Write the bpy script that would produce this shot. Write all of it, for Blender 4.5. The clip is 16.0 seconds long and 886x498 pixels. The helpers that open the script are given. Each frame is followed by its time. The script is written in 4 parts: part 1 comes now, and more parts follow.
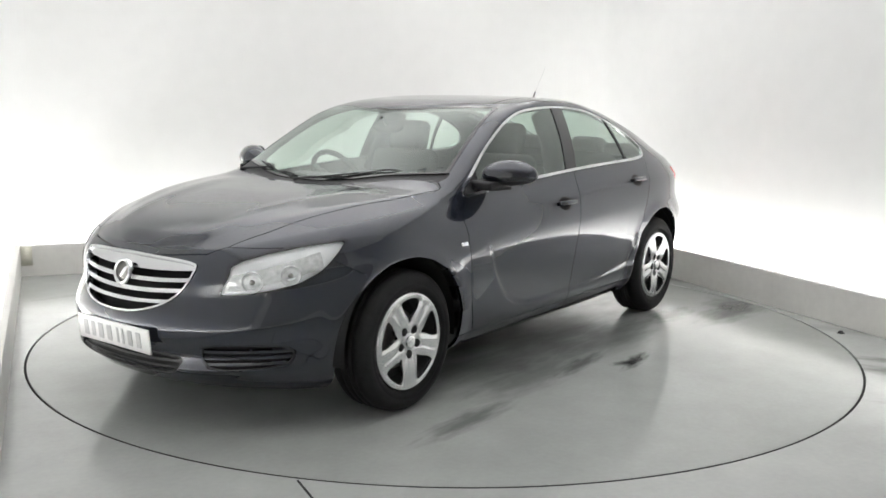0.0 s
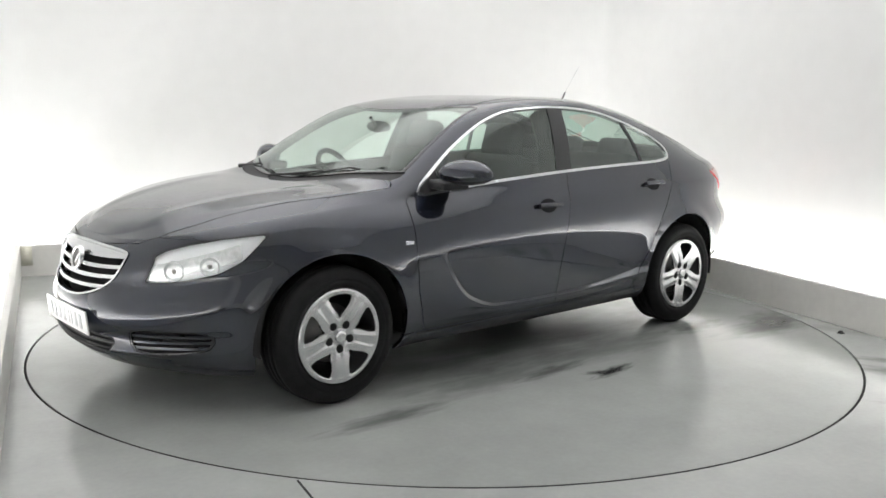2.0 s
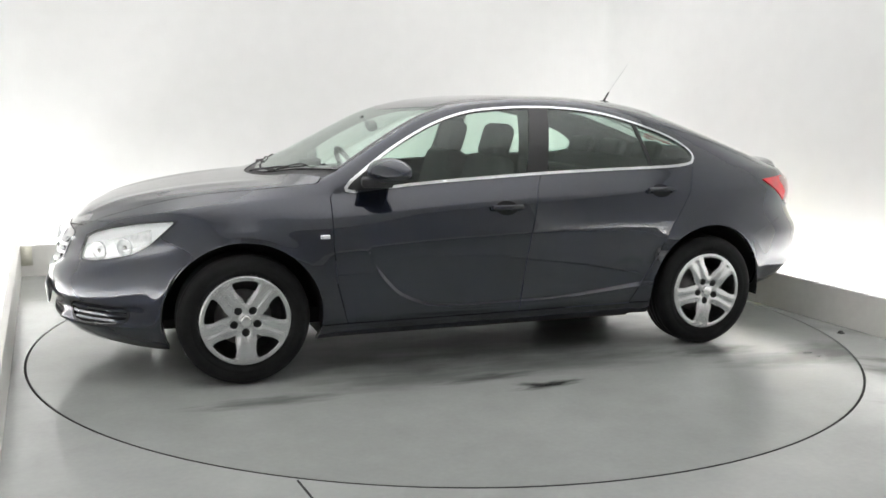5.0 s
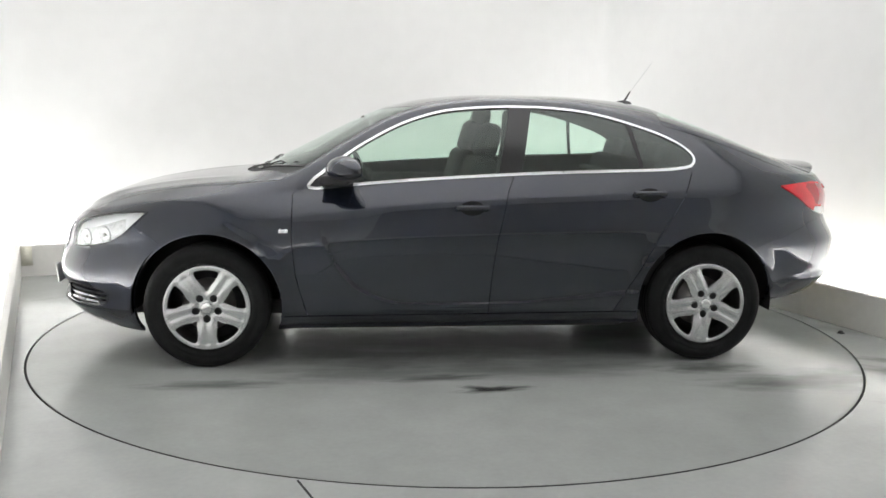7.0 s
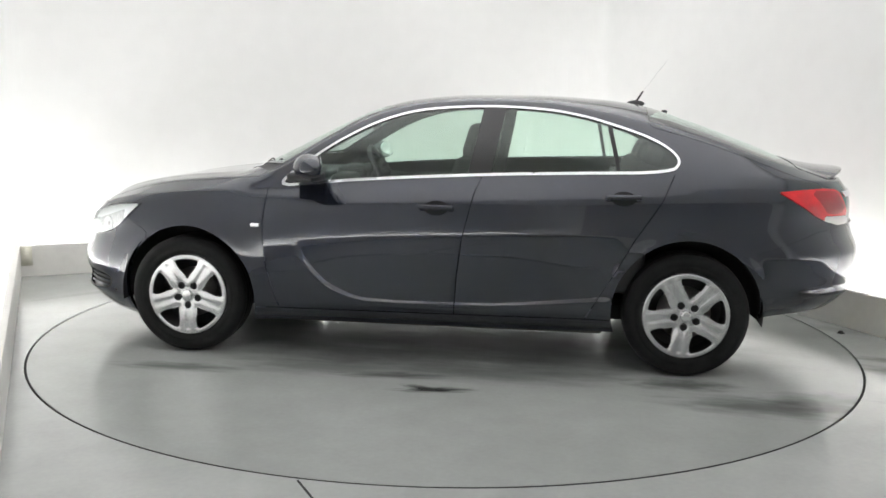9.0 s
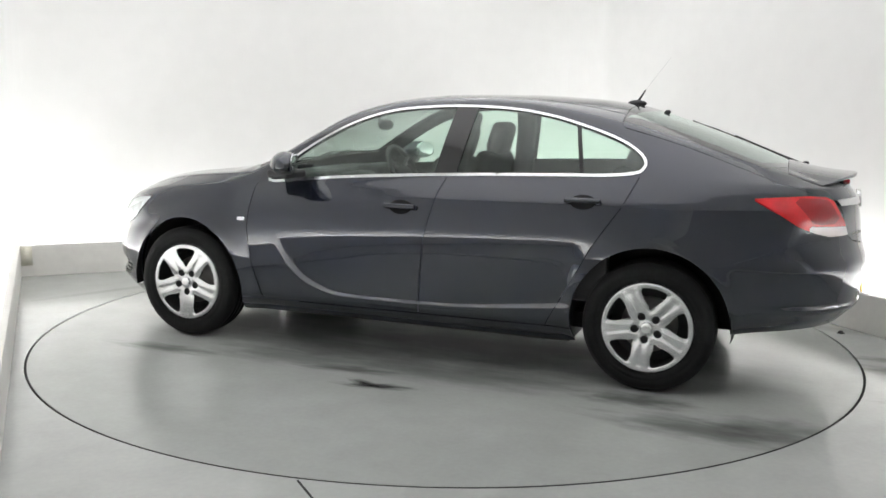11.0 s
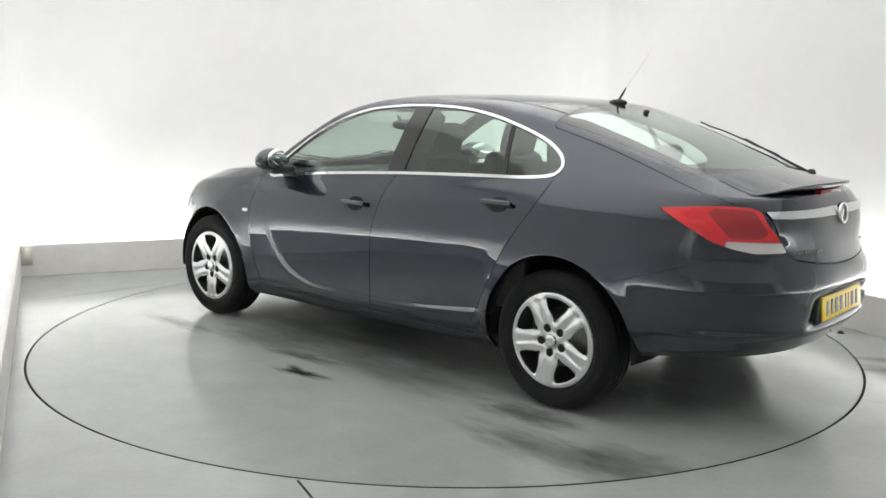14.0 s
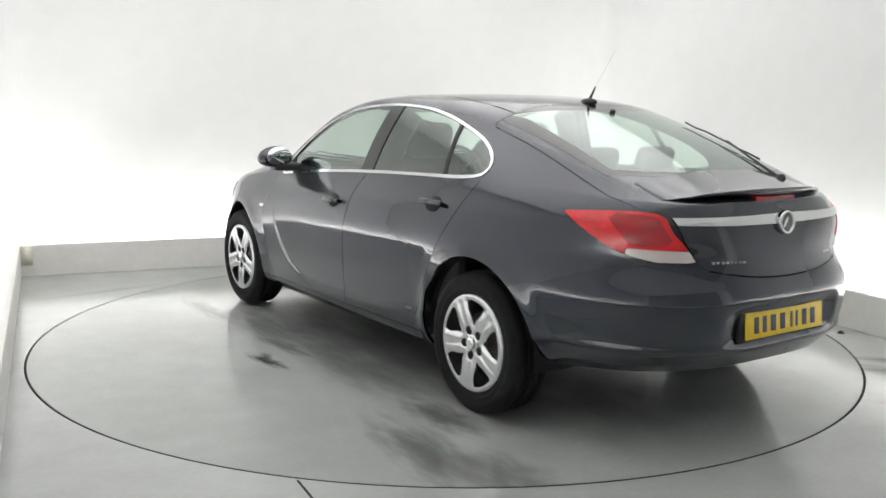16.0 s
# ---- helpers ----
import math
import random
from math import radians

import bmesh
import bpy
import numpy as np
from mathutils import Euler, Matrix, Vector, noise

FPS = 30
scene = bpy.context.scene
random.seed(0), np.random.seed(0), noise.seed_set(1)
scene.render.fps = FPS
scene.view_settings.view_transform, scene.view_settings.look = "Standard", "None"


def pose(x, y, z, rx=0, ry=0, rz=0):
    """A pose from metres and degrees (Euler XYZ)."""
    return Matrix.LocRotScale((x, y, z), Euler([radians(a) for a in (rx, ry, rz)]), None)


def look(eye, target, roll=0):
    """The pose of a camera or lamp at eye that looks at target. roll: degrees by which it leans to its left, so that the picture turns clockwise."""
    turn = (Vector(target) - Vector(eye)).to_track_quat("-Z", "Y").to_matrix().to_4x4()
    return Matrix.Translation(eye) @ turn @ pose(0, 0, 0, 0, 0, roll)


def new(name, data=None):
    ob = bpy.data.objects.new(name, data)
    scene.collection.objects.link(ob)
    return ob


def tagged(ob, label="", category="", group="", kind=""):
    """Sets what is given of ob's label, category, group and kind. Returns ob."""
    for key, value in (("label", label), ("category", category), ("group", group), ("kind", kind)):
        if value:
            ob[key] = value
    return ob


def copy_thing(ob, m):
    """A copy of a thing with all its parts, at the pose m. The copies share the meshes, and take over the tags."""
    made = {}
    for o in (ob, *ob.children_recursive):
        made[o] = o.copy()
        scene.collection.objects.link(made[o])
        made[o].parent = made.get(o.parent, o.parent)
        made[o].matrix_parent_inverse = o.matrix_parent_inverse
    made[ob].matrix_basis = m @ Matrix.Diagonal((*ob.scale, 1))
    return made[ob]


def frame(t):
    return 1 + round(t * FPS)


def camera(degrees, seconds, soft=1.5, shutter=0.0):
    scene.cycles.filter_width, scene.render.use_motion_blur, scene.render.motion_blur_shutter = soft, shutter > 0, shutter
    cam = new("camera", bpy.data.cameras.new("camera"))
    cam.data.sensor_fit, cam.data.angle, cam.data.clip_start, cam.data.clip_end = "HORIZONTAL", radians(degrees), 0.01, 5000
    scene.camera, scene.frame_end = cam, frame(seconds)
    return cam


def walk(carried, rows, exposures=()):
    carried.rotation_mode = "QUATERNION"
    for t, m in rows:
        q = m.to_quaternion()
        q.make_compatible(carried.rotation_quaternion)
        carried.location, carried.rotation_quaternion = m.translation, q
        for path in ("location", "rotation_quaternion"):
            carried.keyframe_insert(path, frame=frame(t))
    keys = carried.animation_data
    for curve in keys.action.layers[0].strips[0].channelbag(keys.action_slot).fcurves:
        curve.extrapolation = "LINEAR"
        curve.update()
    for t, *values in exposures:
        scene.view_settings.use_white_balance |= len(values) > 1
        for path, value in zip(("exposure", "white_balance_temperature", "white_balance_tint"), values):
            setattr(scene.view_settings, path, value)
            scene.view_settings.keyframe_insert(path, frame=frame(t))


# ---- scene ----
# ---------------------------------------------------------------- camera
EYE = (0.0, -5.632, 1.407)
TARGET = (-0.022, 0.294, 0.466)
cam = camera(52.04, 16.0, soft=1.6)
walk(cam, [(0.0, look(EYE, TARGET, 0.97)), (16.0, look(EYE, TARGET, 0.97))], exposures=[(0.0, 0.0, 6500, 10), (16.0, 0.0, 6500, 10)])

# ---------------------------------------------------------------- world
world = bpy.data.worlds.new("world")
scene.world = world
world.use_nodes = True
world.node_tree.nodes["Background"].inputs[0].default_value = (0.9, 0.95, 1.0, 1)
world.node_tree.nodes["Background"].inputs[1].default_value = 0.05

COVE = 25.0          # strength of the lamp strips behind the kerb boards
CEIL = 1.12           # strength of the ceiling light panels

# ---------------------------------------------------------------- materials


def mat(name, color, rough=0.5, metal=0.0, coat=0.0, noise_scale=0.0, vary=0.0, rough_vary=0.0, bump=0.0,
        bump_scale=200.0, spec=0.5, flakes=0.0, stretch=(1, 1, 1)):
    """A surface with colour and gloss that vary on two scales and a fine relief."""
    m = bpy.data.materials.new(name)
    m.use_nodes = True
    nt = m.node_tree
    b = nt.nodes["Principled BSDF"]
    b.inputs["Base Color"].default_value = (*color, 1)
    b.inputs["Roughness"].default_value = rough
    b.inputs["Metallic"].default_value = metal
    b.inputs["Coat Weight"].default_value = coat
    b.inputs["Coat Roughness"].default_value = 0.03
    b.inputs["Specular IOR Level"].default_value = spec
    tc = nt.nodes.new("ShaderNodeTexCoord")
    mp = nt.nodes.new("ShaderNodeMapping")
    mp.inputs["Scale"].default_value = stretch
    nt.links.new(tc.outputs["Object"], mp.inputs["Vector"])
    for amount, scale, socket in ((vary, noise_scale, "Base Color"), (rough_vary, noise_scale * 1.7, "Roughness")):
        if not amount:
            continue
        last = None
        for k, share in ((1.0, 1.0), (9.0, 0.5)):
            nz = nt.nodes.new("ShaderNodeTexNoise")
            nz.inputs["Scale"].default_value = scale * k
            nz.inputs["Detail"].default_value = 2
            nt.links.new(mp.outputs[0], nz.inputs["Vector"])
            mr = nt.nodes.new("ShaderNodeMapRange")
            mid = 1.0 if socket == "Base Color" else (rough if last is None else 0.0)
            mr.inputs["From Min"].default_value, mr.inputs["From Max"].default_value = 0.0, 1.0
            mr.inputs["To Min"].default_value, mr.inputs["To Max"].default_value = mid - 2 * amount * share, mid + 2 * amount * share
            nt.links.new(nz.outputs[0], mr.inputs["Value"])
            if socket == "Base Color":
                mul = nt.nodes.new("ShaderNodeVectorMath")
                mul.operation = "SCALE"
                if last is None:
                    mul.inputs[0].default_value = color
                else:
                    nt.links.new(last, mul.inputs[0])
                nt.links.new(mr.outputs[0], mul.inputs["Scale"])
                last = mul.outputs[0]
            elif last is None:
                last = mr.outputs[0]
            else:
                ad = nt.nodes.new("ShaderNodeMath")
                nt.links.new(last, ad.inputs[0])
                nt.links.new(mr.outputs[0], ad.inputs[1])
                last = ad.outputs[0]
        nt.links.new(last, b.inputs[socket])
    if bump:
        fn = nt.nodes.new("ShaderNodeTexNoise")
        fn.inputs["Scale"].default_value = bump_scale
        fn.inputs["Detail"].default_value = 4
        nt.links.new(mp.outputs[0], fn.inputs["Vector"])
        bp = nt.nodes.new("ShaderNodeBump")
        bp.inputs["Strength"].default_value = bump
        bp.inputs["Distance"].default_value = 0.002
        nt.links.new(fn.outputs[0], bp.inputs["Height"])
        nt.links.new(bp.outputs[0], b.inputs["Normal"])
    return m


def glow(name, color, strength):
    m = bpy.data.materials.new(name)
    m.use_nodes = True
    b = m.node_tree.nodes["Principled BSDF"]
    b.inputs["Base Color"].default_value = (0.9, 0.9, 0.9, 1)
    b.inputs["Emission Color"].default_value = (*color, 1)
    b.inputs["Emission Strength"].default_value = strength
    return m


def glass(name, color, rough=0.0, skin=0.07, bend=2.8):
    """Thin tinted pane: clear, coloured transparency with a mirror-like skin."""
    m = bpy.data.materials.new(name)
    m.use_nodes = True
    nt = m.node_tree
    nt.nodes.remove(nt.nodes["Principled BSDF"])
    out = nt.nodes["Material Output"]
    tr = nt.nodes.new("ShaderNodeBsdfTransparent")
    tr.inputs[0].default_value = (*color, 1)
    gl = nt.nodes.new("ShaderNodeBsdfGlossy")
    gl.inputs["Roughness"].default_value = rough
    gl.inputs["Color"].default_value = (0.93, 1.0, 0.965, 1)
    lw = nt.nodes.new("ShaderNodeLayerWeight")
    lw.inputs[0].default_value = 0.5
    pw = nt.nodes.new("ShaderNodeMath")
    pw.operation = "POWER"
    pw.inputs[1].default_value = bend
    nt.links.new(lw.outputs["Facing"], pw.inputs[0])
    fr = nt.nodes.new("ShaderNodeMath")
    fr.operation = "MULTIPLY_ADD"
    fr.inputs[1].default_value = 0.9
    fr.inputs[2].default_value = skin
    nt.links.new(pw.outputs[0], fr.inputs[0])
    mx = nt.nodes.new("ShaderNodeMixShader")
    nt.links.new(fr.outputs[0], mx.inputs[0])
    nt.links.new(tr.outputs[0], mx.inputs[1])
    nt.links.new(gl.outputs[0], mx.inputs[2])
    nt.links.new(mx.outputs[0], out.inputs[0])
    return m


def floor_material(name, base, marks):
    """Worn grey floor paint, slightly wet-looking, with scuffs, dark marks and painted-in shade at given places (x, y,
    length, width, degrees, depth).
    """
    m = mat(name, base, 0.17, spec=0.75)
    nt = m.node_tree
    b = nt.nodes["Principled BSDF"]
    pos = nt.nodes.new("ShaderNodeTexCoord")
    src = None
    for scale, lo, hi in ((0.8, 0.84, 1.16), (5.0, 0.93, 1.07), (40.0, 0.98, 1.02)):
        nz = nt.nodes.new("ShaderNodeTexNoise")
        nz.inputs["Scale"].default_value = scale
        nz.inputs["Detail"].default_value = 3
        nt.links.new(pos.outputs["Object"], nz.inputs["Vector"])
        mr = nt.nodes.new("ShaderNodeMapRange")
        mr.inputs["From Min"].default_value, mr.inputs["From Max"].default_value = 0.0, 1.0
        mr.inputs["To Min"].default_value, mr.inputs["To Max"].default_value = lo - 0.03, hi + 0.03
        nt.links.new(nz.outputs[0], mr.inputs["Value"])
        mu = nt.nodes.new("ShaderNodeVectorMath")
        mu.operation = "SCALE"
        if src is None:
            mu.inputs[0].default_value = base
        else:
            nt.links.new(src, mu.inputs[0])
        nt.links.new(mr.outputs[0], mu.inputs["Scale"])
        src = mu.outputs[0]
    tc = nt.nodes.new("ShaderNodeTexCoord")
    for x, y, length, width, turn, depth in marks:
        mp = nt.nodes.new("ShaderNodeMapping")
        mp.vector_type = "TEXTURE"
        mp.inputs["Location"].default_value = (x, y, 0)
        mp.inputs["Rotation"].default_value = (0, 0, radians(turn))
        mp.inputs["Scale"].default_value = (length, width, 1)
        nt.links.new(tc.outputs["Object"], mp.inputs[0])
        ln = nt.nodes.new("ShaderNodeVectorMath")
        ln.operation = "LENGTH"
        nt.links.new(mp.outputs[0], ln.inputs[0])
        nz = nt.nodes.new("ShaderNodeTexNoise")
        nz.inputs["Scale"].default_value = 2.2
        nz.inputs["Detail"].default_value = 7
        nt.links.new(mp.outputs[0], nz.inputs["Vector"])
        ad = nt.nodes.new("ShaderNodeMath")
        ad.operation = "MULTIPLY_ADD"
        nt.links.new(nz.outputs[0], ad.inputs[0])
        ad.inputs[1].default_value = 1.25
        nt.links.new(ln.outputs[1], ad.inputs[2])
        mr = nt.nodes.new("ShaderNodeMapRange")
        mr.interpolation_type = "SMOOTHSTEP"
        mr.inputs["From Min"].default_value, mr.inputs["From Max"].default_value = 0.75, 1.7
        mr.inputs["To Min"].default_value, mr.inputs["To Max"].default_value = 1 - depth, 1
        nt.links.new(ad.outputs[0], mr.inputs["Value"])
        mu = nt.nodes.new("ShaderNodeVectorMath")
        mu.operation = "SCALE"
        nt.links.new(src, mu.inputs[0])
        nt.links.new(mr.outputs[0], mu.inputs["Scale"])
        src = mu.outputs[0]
    nt.links.new(src, b.inputs["Base Color"])
    return m


M_WALL = mat("white wall paint", (0.808, 0.81, 0.803), 0.6, noise_scale=0.7, vary=0.03, bump=0.05, bump_scale=40)
# wall paint darkened in colour, for the dim end behind the camera
M_WALL_DIM = mat("end wall paint with dimness in its colour", (0.48, 0.48, 0.48), 0.6, noise_scale=0.7, vary=0.05)
M_BOARD = mat("grey-white painted board", (0.76, 0.75, 0.72), 0.5, noise_scale=2.0, vary=0.06, bump=0.1, bump_scale=80)
M_FLOOR = floor_material("grey floor paint", (0.45, 0.467, 0.455), [
    (1.95, -1.75, 0.34, 0.11, -50, 0.5), (2.1, -1.55, 0.24, 0.07, -40, 0.45), (2.4, -0.9, 0.4, 0.10, -60, 0.2),
    (-1.9, 1.9, 0.7, 0.06, 20, 0.15), (1.6, -2.2, 0.3, 0.08, -35, 0.25), (2.35, 1.15, 0.7, 0.12, -66, 0.3)])
# stains and tyre marks; the broad patches under and beside the car paint its shade
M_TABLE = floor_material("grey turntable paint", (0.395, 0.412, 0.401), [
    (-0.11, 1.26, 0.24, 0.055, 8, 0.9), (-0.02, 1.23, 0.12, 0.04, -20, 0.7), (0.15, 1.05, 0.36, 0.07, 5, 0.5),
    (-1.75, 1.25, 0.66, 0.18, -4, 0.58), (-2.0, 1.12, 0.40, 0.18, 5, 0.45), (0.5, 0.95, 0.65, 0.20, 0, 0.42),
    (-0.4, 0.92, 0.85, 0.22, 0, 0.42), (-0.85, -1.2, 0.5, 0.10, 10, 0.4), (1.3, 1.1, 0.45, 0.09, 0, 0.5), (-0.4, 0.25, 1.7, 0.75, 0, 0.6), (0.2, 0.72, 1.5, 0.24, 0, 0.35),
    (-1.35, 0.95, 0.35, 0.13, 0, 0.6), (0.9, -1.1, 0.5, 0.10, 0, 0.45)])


def fade(m, strength, reach):
    """Lets a lamp cloth glow most at its middle and fade to its edges."""
    nt = m.node_tree
    tc = nt.nodes.new("ShaderNodeTexCoord")
    ln = nt.nodes.new("ShaderNodeVectorMath")
    ln.operation = "LENGTH"
    nt.links.new(tc.outputs["Object"], ln.inputs[0])
    mr = nt.nodes.new("ShaderNodeMapRange")
    mr.interpolation_type = "SMOOTHSTEP"
    mr.inputs["From Min"].default_value, mr.inputs["From Max"].default_value = 1.2, reach
    mr.inputs["To Min"].default_value, mr.inputs["To Max"].default_value = strength, 0.0
    nt.links.new(ln.outputs[1], mr.inputs["Value"])
    nt.links.new(mr.outputs[0], nt.nodes["Principled BSDF"].inputs["Emission Strength"])


# a yellowed patch at the board's end in the far corner
M_STAINED = mat("yellowed painted board", (0.77, 0.755, 0.65), 0.5, noise_scale=14.0, vary=0.12)
M_GAP = mat("black pit", (0.015, 0.015, 0.015), 0.8)
M_STRIP = glow("lamp strip", (1.0, 0.99, 0.982), COVE)
M_PANEL = glow("ceiling light diffuser", (1.0, 0.99, 0.982), CEIL)
fade(M_PANEL, CEIL, 4.3)

# ---------------------------------------------------------------- mesh helpers


def part(name, bm, material, parent=None, label="", smooth=True):
    """Links a bmesh as one mesh object, under parent if given."""
    me = bpy.data.meshes.new(name)
    bm.to_mesh(me)
    bm.free()
    ob = new(name, me)
    for mm in material if isinstance(material, (list, tuple)) else [material]:
        me.materials.append(mm)
    if smooth:
        me.polygons.foreach_set("use_smooth", [True] * len(me.polygons))
    if parent:
        ob.parent = parent
    return tagged(ob, label)


def box(bm, x0, y0, z0, x1, y1, z1, bevel=0.0, m=None):
    r = bmesh.ops.create_cube(bm, size=1, matrix=Matrix.Translation(((x0 + x1) / 2, (y0 + y1) / 2, (z0 + z1) / 2)) @ Matrix.Diagonal((x1 - x0, y1 - y0, z1 - z0, 1)))
    vs = r["verts"]
    if bevel:
        es = list({e for v in vs for e in v.link_edges})
        b = bmesh.ops.bevel(bm, geom=es, offset=bevel, segments=3, affect="EDGES", profile=0.5)
        vs = b["verts"]
    if m is not None:
        bmesh.ops.transform(bm, matrix=m, verts=vs)
    return vs


def boxm(*a, bevel=0.0, m=None):
    bm = bmesh.new()
    box(bm, *a, bevel=bevel, m=m)
    return bm


def tube(bm, pts, radius, sides=8, taper=None):
    """A round rod along a line of points."""
    pts = [Vector(q) for q in pts]
    rings = []
    for i, q in enumerate(pts):
        d = (pts[min(i + 1, len(pts) - 1)] - pts[max(i - 1, 0)]).normalized()
        n = d.cross(Vector((0, 0, 1)))
        if n.length < 1e-3:
            n = Vector((1, 0, 0))
        n.normalize()
        k = n.cross(d)
        r = radius * (1 if taper is None else taper[i])
        rings.append([bm.verts.new(q + r * (math.cos(a) * n + math.sin(a) * k)) for a in [2 * math.pi * j / sides for j in range(sides)]])
    for a, b in zip(rings, rings[1:]):
        for j in range(sides):
            bm.faces.new((a[j], a[(j + 1) % sides], b[(j + 1) % sides], b[j]))
    bm.faces.new(rings[0][::-1])
    bm.faces.new(rings[-1])
    return bm


def lathe(bm, prof, m=None, sides=64):
    """Turns a profile of (radius, height) about the y axis (height along +y)."""
    rings = []
    for r, h in prof:
        if r < 1e-6:
            rings.append([bm.verts.new((0, h, 0))])
        else:
            rings.append([bm.verts.new((r * math.cos(2 * math.pi * j / sides), h, r * math.sin(2 * math.pi * j / sides))) for j in range(sides)])
    for a, b in zip(rings, rings[1:]):
        for j in range(sides):
            k = (j + 1) % sides
            f = [a[j % len(a)], a[k % len(a)], b[k % len(b)], b[j % len(b)]]
            f = list(dict.fromkeys(f))
            if len(f) > 2:
                bm.faces.new(f)
    if m is not None:
        bmesh.ops.transform(bm, matrix=m, verts=[v for r in rings for v in r])
    return bm


# ---------------------------------------------------------------- the room
# The room is a rectangle, turned by 23.9 degrees about the middle of the turntable.
ROOM = pose(0, 0, 0, 0, 0, 23.9)
XW, YB, YF, HC = 2.50, 2.68, -5.62, 3.3      # kerb boards: sides, back, front; ceiling height
TROUGH = 0.34                                 # from the kerb board to the wall
RT = 2.44                                     # turntable radius


def structure(name, bm, material, label, smooth=False):
    ob = part(name, bm, material, smooth=smooth)
    ob.matrix_world = ROOM
    return tagged(ob, label, name.split("_")[0], kind="structure")


def ring_floor():
    bm = bmesh.new()
    n = 192
    xo, yb, yf = XW + TROUGH, YB + TROUGH, YF - TROUGH
    a, b, c = [], [], []
    for i in range(n):
        t = 2 * math.pi * i / n
        dx, dy = math.cos(t), math.sin(t)
        s = min(xo / abs(dx) if abs(dx) > 1e-9 else 1e9, (yb / dy if dy > 1e-9 else 1e9), (yf / dy if dy < -1e-9 else 1e9))
        a.append(bm.verts.new((RT * dx, RT * dy, 0)))
        b.append(bm.verts.new((s * dx, s * dy, 0)))
        c.append(bm.verts.new((RT * dx, RT * dy, -0.12)))
    for i in range(n):
        k = (i + 1) % n
        bm.faces.new((a[i], b[i], b[k], a[k]))
        bm.faces.new((c[i], a[i], a[k], c[k]))
    return bm


structure("floor", ring_floor(), M_FLOOR, "worn grey painted concrete floor with dark scuffs")
SEAM = boxm(-0.004, -0.75, 0.0, 0.004, 0.0, 0.0025, m=pose(-0.545, -2.395, 0, 0, 0, 23.9 + 3))
ob = part("floor_seam", SEAM, M_GAP, smooth=False)
tagged(ob, "dark joint in the floor", "floor", kind="structure")
structure("floor_pit", boxm(-2.6, -2.6, -0.16, 2.6, 2.6, -0.12), M_GAP, "black pit under the turntable")


